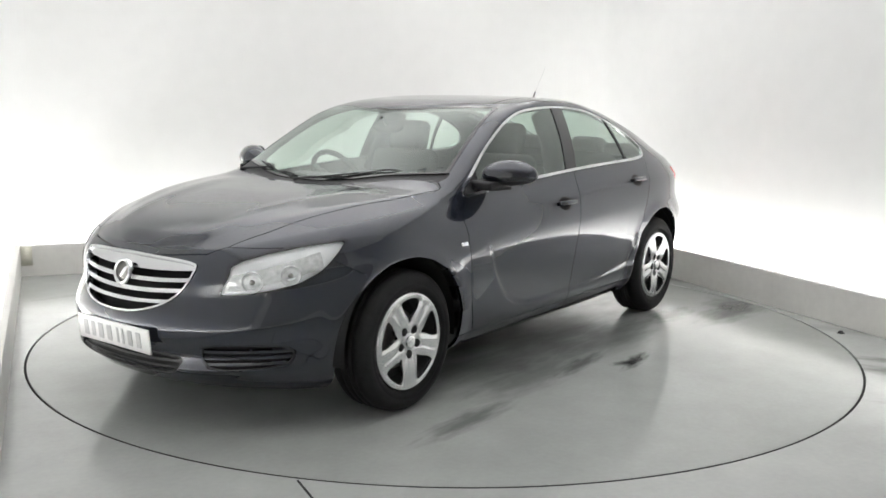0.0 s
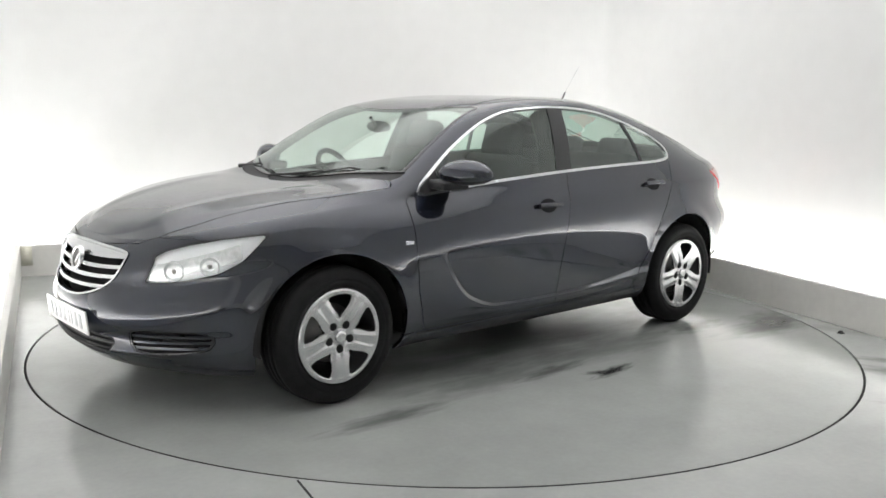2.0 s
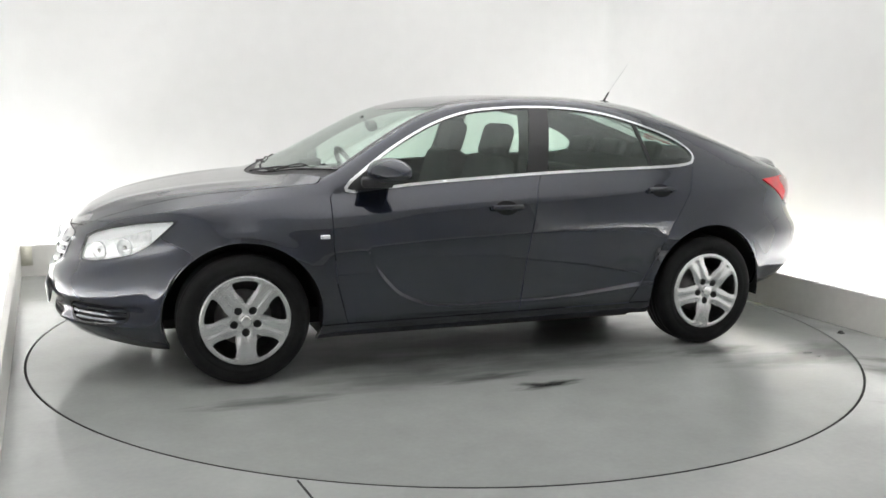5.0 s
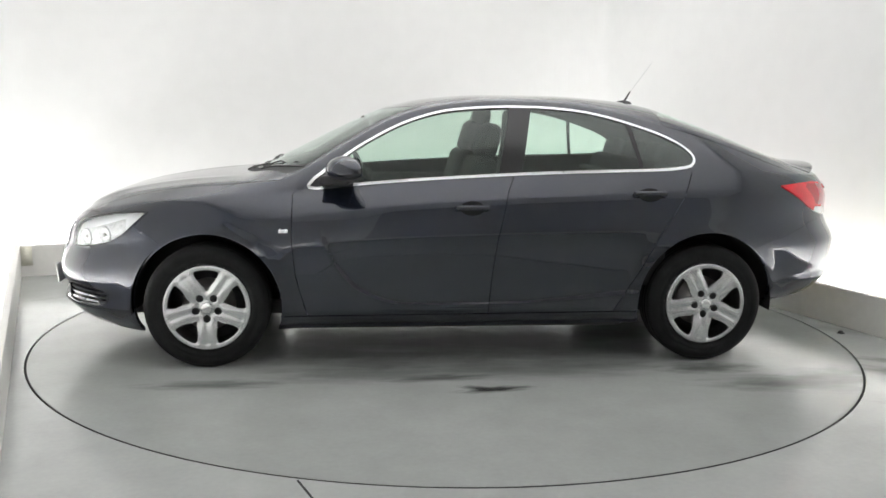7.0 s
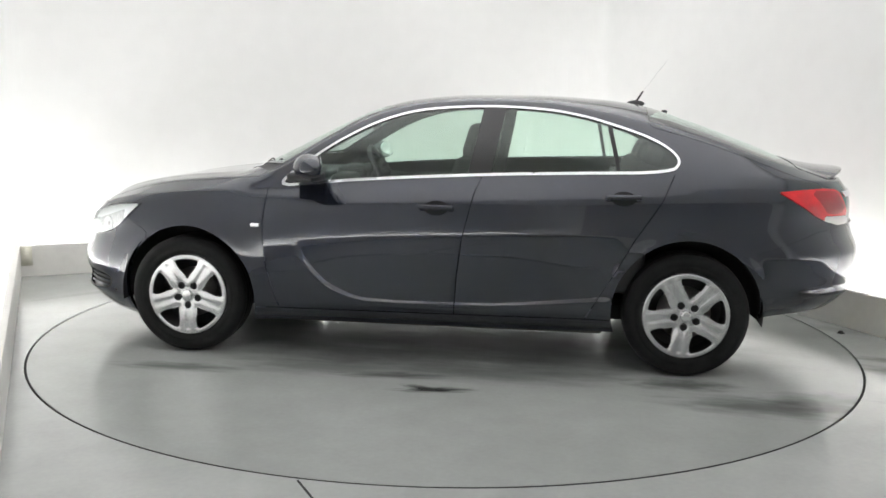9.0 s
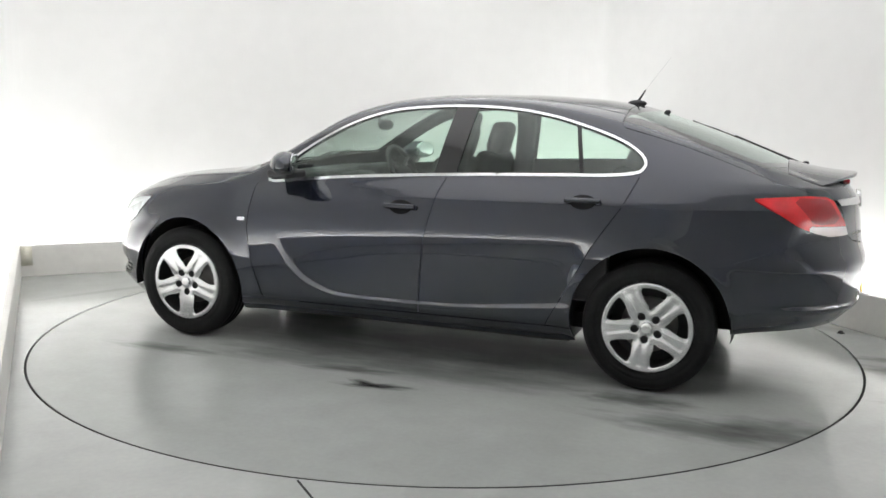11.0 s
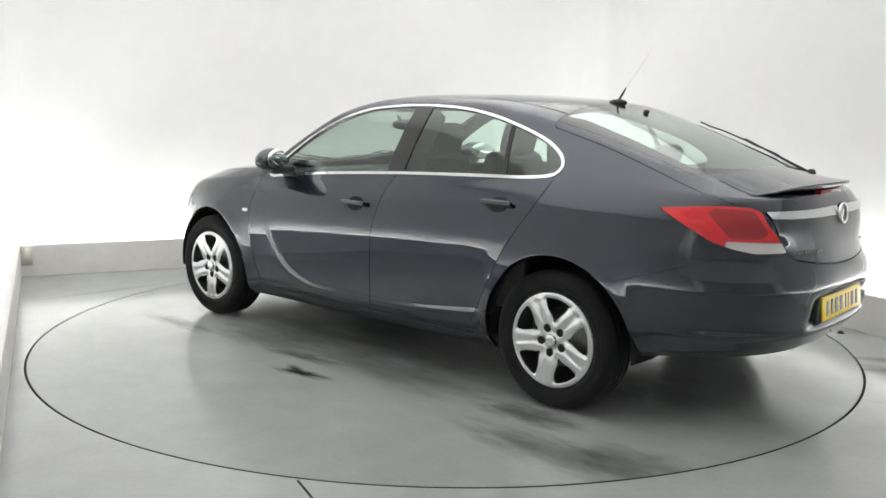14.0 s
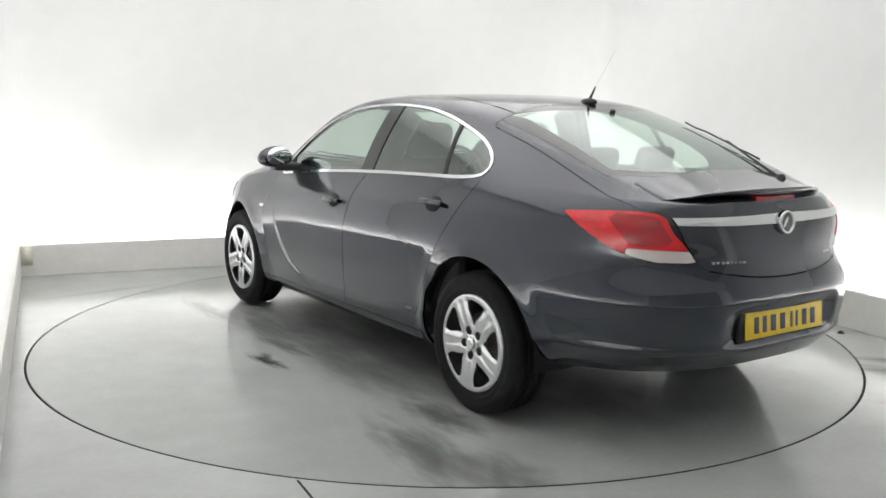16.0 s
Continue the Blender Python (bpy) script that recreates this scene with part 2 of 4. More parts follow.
def room():
    t = 0.12
    xo, yb, yf = XW + TROUGH, YB + TROUGH, YF - TROUGH

    def curved_wall(p, q, inward):
        # wall with a sweep at its foot, as a studio backdrop has
        bm = bmesh.new()
        prof = [(0.0, -0.02), (0.0, 0.4), (0.0, 1.2), (0.0, HC)]
        prof += [(-t, HC), (-t, -0.02)]
        va = [bm.verts.new((p[0] - inward[0] * -d, p[1] - inward[1] * -d, z)) for d, z in prof]
        vb = [bm.verts.new((q[0] - inward[0] * -d, q[1] - inward[1] * -d, z)) for d, z in prof]
        n = len(prof)
        for i in range(n):
            bm.faces.new((va[i], vb[i], vb[(i + 1) % n], va[(i + 1) % n]))
        bm.faces.new(va)
        bm.faces.new(vb[::-1])
        bmesh.ops.recalc_face_normals(bm, faces=bm.faces)
        return bm

    rc = 0.5

    def corner(cx, cy, a0):
        bm = bmesh.new()
        n = 16
        cols = []
        for i in range(n + 1):
            t = radians(a0 + 90 * i / n)
            c, s = math.cos(t), math.sin(t)
            cols.append([bm.verts.new((cx + k * c, cy + k * s, z)) for k, z in ((rc, -0.02), (rc, 0.4), (rc, 1.2), (rc, HC), (rc + 0.05, HC), (rc + 0.05, -0.02))])
        for p, q in zip(cols, cols[1:]):
            for j in range(6):
                bm.faces.new((p[j], q[j], q[(j + 1) % 6], p[(j + 1) % 6]))
        return bm

    for i, (sx, sy, a0) in enumerate(((1, 1, 0), (-1, 1, 90), (-1, -1, 180), (1, -1, 270))):
        cx, cy = sx * (xo - rc), (yb - rc if sy > 0 else yf + rc)
        structure("wall_corner_%d" % (i + 1), corner(cx, cy, a0), M_WALL, "rounded white wall corner")
    structure("wall_north", curved_wall((-xo + rc, yb), (xo - rc, yb), (0, -1)), M_WALL, "plain white wall lit from a hidden lamp strip")
    # unseen wall; its darker colour stands for less light at this end
    structure("wall_south", curved_wall((-xo + rc, yf), (xo - rc, yf), (0, 1)), M_WALL_DIM, "plain grey end wall")
    structure("wall_east", curved_wall((xo, yf + rc), (xo, yb - rc), (-1, 0)), M_WALL, "plain white wall lit from a hidden lamp strip")
    structure("wall_west", curved_wall((-xo, yf + rc), (-xo, yb - rc), (1, 0)), M_WALL, "plain white wall lit from a hidden lamp strip")
    structure("ceiling", boxm(-xo - t, yf - t, HC, xo + t, yb + t, HC + 0.1), M_WALL, "plain white ceiling")
    h, w = 0.252, 0.045
    lab = "low grey-white painted board hiding the lamp strip"
    structure("kerb_north", boxm(-XW - w, YB, 0, XW + w, YB + w, h, bevel=0.006), M_BOARD, lab)
    structure("kerb_south", boxm(-XW - w, YF - w, 0, XW + w, YF, h, bevel=0.006), M_BOARD, lab)
    structure("kerb_east", boxm(XW, YF, 0, XW + w, YB, h, bevel=0.006), M_BOARD, lab)
    structure("kerb_west", boxm(-XW - w, YF, 0, -XW, YB, h, bevel=0.006), M_BOARD, lab)
    ob = part("stain", boxm(-XW + 0.002, YB - 0.003, 0.09, -XW + 0.085, YB - 0.0005, h - 0.012), M_STAINED, bpy.data.objects["kerb_north"], "yellowed patch")
    g = 0.16

    def strip(x0, y0, x1, y1):
        ob = part("lamp_strip", boxm(x0, y0, 0.06, x1, y1, 0.10), M_STRIP, smooth=False)
        ob.matrix_world = ROOM
        tagged(ob, "white glowing lamp strip behind the low board", "lamp", "lamp strips round the room")
        for i in (0.25, 0.75):
            x, y = x0 + (x1 - x0) * i, y0 + (y1 - y0) * i
            part("foot", boxm(x - 0.03, y - 0.03, 0.0, x + 0.03, y + 0.03, 0.062), M_BOARD, ob, smooth=False)

    strip(-XW, YB + g, XW, YB + g + 0.06)
    strip(XW + g, YF, XW + g + 0.06, YB)
    strip(-XW - g - 0.06, YF, -XW - g, YB)
    for y in (-0.2,):
        ob = new("ceiling_light")
        ob.matrix_world = ROOM @ pose(0, y, HC)
        tagged(ob, "wide white glowing ceiling cloth", "ceiling light", "ceiling lights")
        part("diffuser", boxm(-2.7, -2.9, -0.03, 2.7, 2.9, -0.012), M_PANEL, ob, smooth=False)
        part("frame", boxm(-2.73, -2.93, -0.02, 2.73, 2.93, 0.0), M_WALL, ob, smooth=False)


room()


bm = bmesh.new()
lathe(bm, [(0, .016), (.012, .015), (.016, .008), (.020, .004), (.026, .0)], pose(2.545, .063, 0, 90), sides=10)
tagged(part("floor_bolt", bm, M_GAP), "small black bolt head on the grey floor", "bolt")


def turntable():
    bm = bmesh.new()
    r = RT - 0.013
    n = 192
    top = [bm.verts.new((r * math.cos(2 * math.pi * i / n), r * math.sin(2 * math.pi * i / n), 0)) for i in range(n)]
    low = [bm.verts.new((v.co.x, v.co.y, -0.06)) for v in top]
    bm.faces.new(top)
    bm.faces.new(low[::-1])
    for i in range(n):
        bm.faces.new((top[i], low[i], low[(i + 1) % n], top[(i + 1) % n]))
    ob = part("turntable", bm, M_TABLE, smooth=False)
    bm = bmesh.new()
    ri, ro = r + 0.0005, r + 0.005
    a = [[bm.verts.new((q * math.cos(2 * math.pi * i / n), q * math.sin(2 * math.pi * i / n), z)) for i in range(n)] for q, z in ((ri, -0.05), (ri, -0.001), (ro, -0.001), (ro, -0.05))]
    for p, q in zip(a, a[1:]):
        for i in range(n):
            bm.faces.new((p[i], p[(i + 1) % n], q[(i + 1) % n], q[i]))
    part("edge_ring", bm, M_GAP, ob, "dark edge ring", smooth=False)
    return tagged(ob, "round grey painted turntable with dark tyre marks and painted-in car shade, flush with the floor", "turntable")


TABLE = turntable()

# ---------------------------------------------------------------- car materials
M_PAINT = mat("dark blue-grey metallic paint", (0.0112, 0.0152, 0.0290), 0.38, 0.85, coat=1.0, spec=0.12)
M_PAINT.node_tree.nodes["Principled BSDF"].inputs["Coat IOR"].default_value = 1.74
M_BLACK = mat("black textured plastic", (0.018, 0.018, 0.02), 0.5, noise_scale=20, vary=0.15, bump=0.15, bump_scale=400)
M_GLOSSBLACK = mat("gloss black trim", (0.012, 0.012, 0.014), 0.15, coat=0.5)
M_RUBBER = mat("tyre rubber", (0.009, 0.009, 0.0095), 0.75, spec=0.25, noise_scale=12, vary=0.25, bump=0.2, bump_scale=120)
M_SHELL = mat("dark inner shell", (0.006, 0.006, 0.007), 0.9)
M_CHROME = mat("bright chrome", (0.74, 0.75, 0.76), 0.14, 1.0)
M_SILVER = mat("silver painted plastic wheel trim", (0.56, 0.57, 0.58), 0.27, 0.9, noise_scale=6, vary=0.03)
M_STEEL = mat("dull brake steel", (0.28, 0.27, 0.26), 0.45, 0.9, noise_scale=15, vary=0.2)
M_GLASS = glass("green tinted window glass", (0.74, 0.86, 0.79), skin=0.08)
M_SCREEN = glass("clear windscreen glass", (0.76, 0.83, 0.79), skin=0.035, bend=3.3)
M_LENS = glass("clear lamp lens", (0.98, 0.985, 0.99), skin=0.03)
M_REFLECTOR = mat("lamp reflector", (0.88, 0.89, 0.90), 0.12, 1.0, bump=0.25, bump_scale=60)
M_LAMPBODY = mat("bright silver-white lamp housing", (0.90, 0.91, 0.92), 0.28, 0.15)
M_RIPPLE = mat("rippled silver lamp lining", (0.86, 0.87, 0.88), 0.22, 0.45, noise_scale=45, vary=0.22, bump=0.8, bump_scale=70)
M_PALE = mat("pale grey for whip and glared print", (0.50, 0.50, 0.51), 0.4)
M_RED = mat("red lamp plastic", (0.74, 0.013, 0.022), 0.16, coat=0.8, noise_scale=18, vary=0.10)
M_DARKRED = mat("dark red lamp plastic", (0.40, 0.007, 0.014), 0.16, coat=0.8)
M_CLEARLAMP = mat("clear ribbed lamp plastic", (0.74, 0.68, 0.67), 0.18, 0.2, coat=0.5)
M_SEAT = mat("dark grey seat cloth", (0.035, 0.036, 0.038), 0.85, noise_scale=25, vary=0.2, bump=0.3, bump_scale=500)
M_TRIMGREY = mat("grey headlining", (0.22, 0.22, 0.215), 0.85, noise_scale=15, vary=0.08)
M_DASH = mat("dark dashboard plastic", (0.022, 0.022, 0.024), 0.6, bump=0.2, bump_scale=600)
M_YELLOW = mat("yellow plate", (0.90, 0.64, 0.015), 0.30, noise_scale=30, vary=0.05)
M_WHITE = mat("white plate", (0.80, 0.80, 0.80), 0.35, noise_scale=30, vary=0.03)
M_INK = mat("black plate print", (0.02, 0.02, 0.02), 0.4)
M_MIRROR = mat("mirror glass", (0.85, 0.87, 0.88), 0.02, 1.0)

# ---------------------------------------------------------------- body form
# Car space: x forward, y to its left, z up; the wheels stand at x = +-1.3685.
WB, HUBZ = 1.3685, 0.330
KY = 1.075              # full width of the body over the width its cut lines are drawn at
SHIFT = 0.065           # the car stands this far towards its right on the turntable


def curve(*pairs):
    """A smooth function through (position, value) pairs, positions rising."""
    xs = np.array([q[0] for q in pairs], float)
    ys = np.array([q[1] for q in pairs], float)
    d = np.diff(ys) / np.diff(xs)
    m = np.empty_like(ys)
    m[0], m[-1] = d[0], d[-1]
    for i in range(1, len(xs) - 1):
        if d[i - 1] * d[i] <= 0:
            m[i] = 0
        else:
            h0, h1 = xs[i] - xs[i - 1], xs[i + 1] - xs[i]
            w1, w2 = 2 * h1 + h0, h1 + 2 * h0
            m[i] = (w1 + w2) / (w1 / d[i - 1] + w2 / d[i])

    def f(x):
        x = np.clip(np.asarray(x, float), xs[0], xs[-1])
        i = np.clip(np.searchsorted(xs, x) - 1, 0, len(xs) - 2)
        h = xs[i + 1] - xs[i]
        t = (x - xs[i]) / h
        return ((1 + 2 * t) * (1 - t) ** 2 * ys[i] + t * (1 - t) ** 2 * h * m[i] + t * t * (3 - 2 * t) * ys[i + 1] + t * t * (t - 1) * h * m[i + 1])
    return f


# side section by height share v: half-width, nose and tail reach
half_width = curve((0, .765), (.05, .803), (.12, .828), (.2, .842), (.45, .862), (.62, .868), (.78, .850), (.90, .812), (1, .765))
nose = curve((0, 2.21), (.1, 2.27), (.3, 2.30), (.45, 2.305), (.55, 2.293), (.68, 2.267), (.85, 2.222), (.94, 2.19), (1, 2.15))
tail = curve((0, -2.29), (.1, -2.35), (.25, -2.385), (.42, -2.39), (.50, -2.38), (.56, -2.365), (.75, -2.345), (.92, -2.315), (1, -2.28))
bottom = curve((-2.45, .37), (-2.2, .345), (-1.9, .325), (-1.6, .29), (-1.2, .225), (-.9, .208), (.9, .195), (1.4, .175), (1.75, .165), (2.0, .19), (2.3, .225))
belt = curve((-2.45, 1.02), (-2.2, 1.028), (-1.9, 1.045), (-1.6, 1.06), (-1.27, 1.068), (-.76, 1.054), (-.29, 1.036), (.325, .998), (.89, .94), (1.2, .922), (1.5, .893), (1.75, .86), (2.0, .808), (2.16, .77))
# top section: middle line, cant rail height and half-width
crown = curve((-2.3, 1.035), (-2.2, 1.055), (-2.1, 1.085), (-1.8, 1.205), (-1.436, 1.335), (-1.087, 1.436), (-.894, 1.457), (-.54, 1.473), (-.19, 1.471), (.157, 1.442), (.364, 1.392), (.676, 1.255), (1.0, 1.09), (1.17, 1.01), (1.28, .995), (1.54, .967), (1.885, .905), (2.08, .835), (2.16, .77))
rail_z = curve((-2.3, 1.032), (-2.1, 1.062), (-1.8, 1.145), (-1.5, 1.235), (-1.2, 1.320), (-.92, 1.387), (-.6, 1.436), (-.29, 1.446), (.02, 1.428), (.33, 1.358), (.64, 1.196), (.85, 1.066), (1.0, .996), (1.2, .984), (1.5, .956), (1.75, .915), (2.0, .848), (2.16, .77))
rail_y = curve((-2.3, .86), (-2.1, .82), (-1.8, .80), (-1.5, .785), (-1.2, .765), (-.92, .76), (-.6, .762), (.02, .772), (.33, .815), (.64, .88), (.85, .92), (1.0, .94), (1.2, .88), (1.5, .80), (1.75, .74), (2.0, .68), (2.16, .6))   # share of the belt's width
blade = curve((-1.0, .40), (-.25, .337), (.05, .333), (.33, .338), (.54, .403), (.668, .524), (.753, .685), (.78, .78))
NU1, NU2, NU3 = 90, 150, 90
NV, NW1, NW2 = 92, 34, 34
X1, X2 = 0.9, -1.0


def plan(reach_f, reach_r, wide, s, v):
    """Half outline from the nose (s=0) to the tail (s=3) at one height; squarer low down, at the bumpers."""
    lo = min(max((.68 - v) / .25, 0), 1)
    lo = lo * lo * (3 - 2 * lo)
    hi = min(max((v - .66) / .25, 0), 1)
    hi = hi * hi * (3 - 2 * hi)
    nf, mf = 3.0 - .12 * lo, 2.15 + .27 * lo + .75 * hi
    nr, mr = 2.95 + .65 * lo, 2.6 + .45 * lo + .7 * hi
    x = np.empty_like(s)
    y = np.empty_like(s)
    a = s <= 1
    p = np.pi / 2 * (1 - s[a])
    x[a] = X1 + (reach_f[a] - X1) * np.sin(p) ** (2 / nf)
    y[a] = np.cos(p) ** (2 / mf)
    b = (s > 1) & (s < 2)
    x[b] = X1 + (X2 - X1) * (s[b] - 1)
    y[b] = 1
    c = s >= 2
    p = np.pi / 2 * (s[c] - 2)
    x[c] = X2 + (reach_r[c] - X2) * np.sin(p) ** (2 / nr)
    y[c] = np.cos(p) ** (2 / mr)
    return x, y * wide * (1 - 0.006 * x * x)


def body_grid():
    s = np.concatenate([np.linspace(0, 1, NU1, endpoint=False), np.linspace(1, 2, NU2, endpoint=False), np.linspace(2, 3, NU3)])
    rows = []
    one = np.ones_like(s)
    for v in np.linspace(0, 1, NV):
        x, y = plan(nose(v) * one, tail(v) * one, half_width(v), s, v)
        z = bottom(x) + (belt(x) - bottom(x)) * v
        # hollow of the doors behind the blade crease
        side = np.clip((y - .6) / .1, 0, 1)
        k = np.clip((z - blade(x)) / .012, 0, 1) * np.clip((.80 - x) / .03, 0, 1) * np.clip((x + 1.15) / .3, 0, 1) * np.clip((.80 - z) / .33, 0, 1)
        y = y - side * .0085 * k * k * (3 - 2 * k)
        # flared lips round the wheels
        for cx in (WB, -WB):
            d = np.hypot(x - cx, z - HUBZ)
            y = y + side * .016 * np.exp(-((d - .40) / .05) ** 2)
        # lower lip of the bumpers
        f = np.clip((x - 1.75) / .3, 0, 1)
        y, x = y, x + f * .018 * np.exp(-((z - .285) / .02) ** 2) - f * .02 * np.exp(-((z - .36) / .04) ** 2)
        r = np.clip((-1.75 - x) / .3, 0, 1)
        x = x - r * .012 * np.exp(-((z - .44) / .022) ** 2)
        y = y + r * (.008 * np.exp(-((z - .44) / .022) ** 2) - .003 * np.exp(-((z - .50) / .03) ** 2))
        # hollow for the rear number plate
        x = x + r * .034 * np.exp(-((z - .536) / .072) ** 4) * np.clip((.36 - y) / .10, 0, 1)
        # fuller front wings
        y = y + side * .024 * np.clip((x - 1.0) / .5, 0, 1) * np.clip((v - .72) / .25, 0, 1)
        # shoulder crease
        y = y + side * .006 * np.exp(-((v - .845) / .02) ** 2) * np.clip((.9 - x) / .5, 0, 1)
        rows.append(np.stack([x, y, z], 1))
    xb, yb = rows[-1][:, 0], rows[-1][:, 1]
    zb = rows[-1][:, 2]
    yr, zr, zc = yb * rail_y(xb), rail_z(xb), crown(xb)
    zr = np.maximum(zr, zb - 1)
    for w in np.linspace(0, 1, NW1 + 1)[1:]:
        bulge = .018 * math.sin(math.pi * w) * np.clip((zr - zb) / .3, 0, 1)
        rows.append(np.stack([xb, yb + (yr - yb) * w + bulge, zb + (zr - zb) * w], 1))
    for w in np.linspace(0, 1, NW2 + 1)[1:]:
        q = 1 - w
        ridge = .009 * np.exp(-((yr * q - np.interp(xb, [1.2, 2.1], [.48, .27])) / .04) ** 2) * np.clip((xb - 1.2) / .15, 0, 1) * np.clip((2.12 - xb) / .2, 0, 1)
        rows.append(np.stack([xb, yr * q, zc - (zc - zr) * q ** np.interp(xb, [-1.9, -1.3, .9, 1.3], [2.2, 3.2, 3.0, 3.4]) + ridge], 1))
    g = np.array(rows)
    # soften across the rails, not along the bottom edge or the middle line
    for _ in range(2):
        g[1:-1] = .25 * g[:-2] + .5 * g[1:-1] + .25 * g[2:]
    k = np.clip((np.arange(len(g)) - (NV - 26)) / 14, 0, 1)[1:-1, None, None]
    for _ in range(8):
        g[1:-1] += k * (.25 * g[:-2] - .5 * g[1:-1] + .25 * g[2:])
    g[-1, :, 1] = 0
    g[:, 0, 1] = 0
    g[:, -1, 1] = 0
    g[:, :, 1] *= KY
    return g


class Skin:
    """A piece of the left half of the body: points (x, y, z, row) and faces."""

    def __init__(self, v, f):
        self.v, self.f = v, f

    def split(self, field, gap=0.0):
        """Cuts along the line where field is 0; returns what lies inside (field < 0) and outside, each drawn back by gap."""
        d = field(self.v / (1, KY, 1, 1)[:self.v.shape[1]])
        return self.keep(d + gap), self.keep(-d + gap)

    def keep(self, d):
        inside = d < 0
        cnt = np.array([sum(inside[i] for i in f) for f in self.f]) if len(self.f) else np.zeros(0, int)
        out, pts, cache = [], [], {}
        v = self.v
        for f, c in zip(self.f, cnt):
            if c == 0:
                continue
            if c == len(f):
                out.append(f)
                continue
            new_f = []
            for a, b in zip(f, f[1:] + f[:1]):
                if inside[a]:
                    new_f.append(a)
                if inside[a] != inside[b]:
                    key = (min(a, b), max(a, b))
                    if key not in cache:
                        t = d[key[0]] / (d[key[0]] - d[key[1]])
                        t = min(max(t, 0.001), 0.999)
                        cache[key] = len(v) + len(pts)
                        pts.append(v[key[0]] * (1 - t) + v[key[1]] * t)
                    new_f.append(cache[key])
            new_f = tuple(dict.fromkeys(new_f))
            if len(new_f) > 2:
                out.append(new_f)
        allv = np.concatenate([v, np.array(pts).reshape(-1, v.shape[1])]) if pts else v
        used = sorted({i for f in out for i in f})
        remap = {o: n for n, o in enumerate(used)}
        return Skin(allv[used] if used else np.zeros((0, v.shape[1])), [tuple(remap[i] for i in f) for f in out])


def polygon_field(points, axes, loops=2, only=None):
    """Signed distance to a closed outline in two of the axes, its corners rounded loops times; far outside where only() says no."""
    p = np.array(points, float)
    for _ in range(loops):
        n = np.roll(p, -1, 0)
        p = np.stack([.75 * p + .25 * n, .25 * p + .75 * n], 1).reshape(-1, 2)
    a, b = p, np.roll(p, -1, 0)

    def field(v):
        q = v[:, axes]
        best = np.full(len(q), 1e9)
        odd = np.zeros(len(q), bool)
        for s, e in zip(a, b):
            w = e - s
            t = np.clip(((q - s) @ w) / (w @ w + 1e-12), 0, 1)
            best = np.minimum(best, np.hypot(*(q - s - t[:, None] * w).T))
            cross = (s[1] > q[:, 1]) != (e[1] > q[:, 1])
            odd ^= cross & (q[:, 0] < (e[0] - s[0]) * (q[:, 1] - s[1]) / (e[1] - s[1] + 1e-12) + s[0])
        d = np.where(odd, -best, best)
        if only is not None:
            d = np.where(only(v), d, np.maximum(d, .05))
        return d
    return field


def normals(sk):
    n = np.zeros((len(sk.v), 3))
    for f in sk.f:
        p = sk.v[list(f), :3]
        c = np.zeros(3)
        for i in range(1, len(f) - 1):
            c += np.cross(p[i] - p[0], p[i + 1] - p[0])
        for i in f:
            n[i] += c
    n[np.abs(sk.v[:, 1]) < 1e-7, 1] = 0
    ln = np.linalg.norm(n, axis=1, keepdims=True)
    return n / np.maximum(ln, 1e-12)


def skin_bm(sk, side="L", rim=0.014, lift=0.0, both=False):
    """A bmesh of a skin piece, its edges turned inwards by rim; side R is the mirror image; both joins the two."""
    bm = bmesh.new()
    nrm = normals(sk)
    pos = sk.v[:, :3] + nrm * lift
    count = {}
    for f in sk.f:
        for a, b in zip(f, f[1:] + f[:1]):
            count[(a, b)] = 1
    border = [(a, b) for (a, b) in count if (b, a) not in count and not (abs(sk.v[a][1]) < 1e-6 and abs(sk.v[b][1]) < 1e-6)]
    middle = {}
    for sign in ((1, -1) if both else ((1,) if side == "L" else (-1,))):
        vs = []
        for i, q in enumerate(pos):
            if both and abs(q[1]) < 1e-6:
                if i not in middle:
                    middle[i] = bm.verts.new((q[0], 0, q[2]))
                vs.append(middle[i])
            else:
                vs.append(bm.verts.new((q[0], q[1] * sign, q[2])))
        for f in sk.f:
            c = [vs[i] for i in f]
            try:
                bm.faces.new(c if sign > 0 else c[::-1])
            except ValueError:
                pass
        if rim:
            top, low = {}, {}
            for a, b in border:
                for i in (a, b):
                    if i not in top:
                        top[i] = bm.verts.new((pos[i][0], pos[i][1] * sign, pos[i][2]))
                        q = pos[i] - nrm[i] * rim
                        low[i] = bm.verts.new((q[0], q[1] * sign, q[2]))
                c = [top[b], top[a], low[a], low[b]]
                try:
                    bm.faces.new(c if sign > 0 else c[::-1])
                except ValueError:
                    pass
    return bm


def make_skin():
    g = body_grid()
    nr, nc = g.shape[:2]
    row = np.repeat(np.arange(nr, dtype=float)[:, None], nc, 1)
    v = np.concatenate([g, row[:, :, None]], 2).reshape(-1, 4)
    f = []
    for r in range(nr - 1):
        for c in range(nc - 1):
            i = r * nc + c
            q = (i, i + 1, i + nc + 1, i + nc)
            if np.ptp(v[list(q), 1]) < 1e-9 and np.all(np.abs(v[list(q), 1]) < 1e-9):
                continue
            f.append(q)
    return Skin(v, f)


ARCH = .392


def arch_field(v):
    d = np.minimum(np.hypot(v[:, 0] - WB, v[:, 2] - HUBZ), np.hypot(v[:, 0] + WB, v[:, 2] - HUBZ - .012)) - ARCH
    return np.where(v[:, 1] > .45, d, .2)


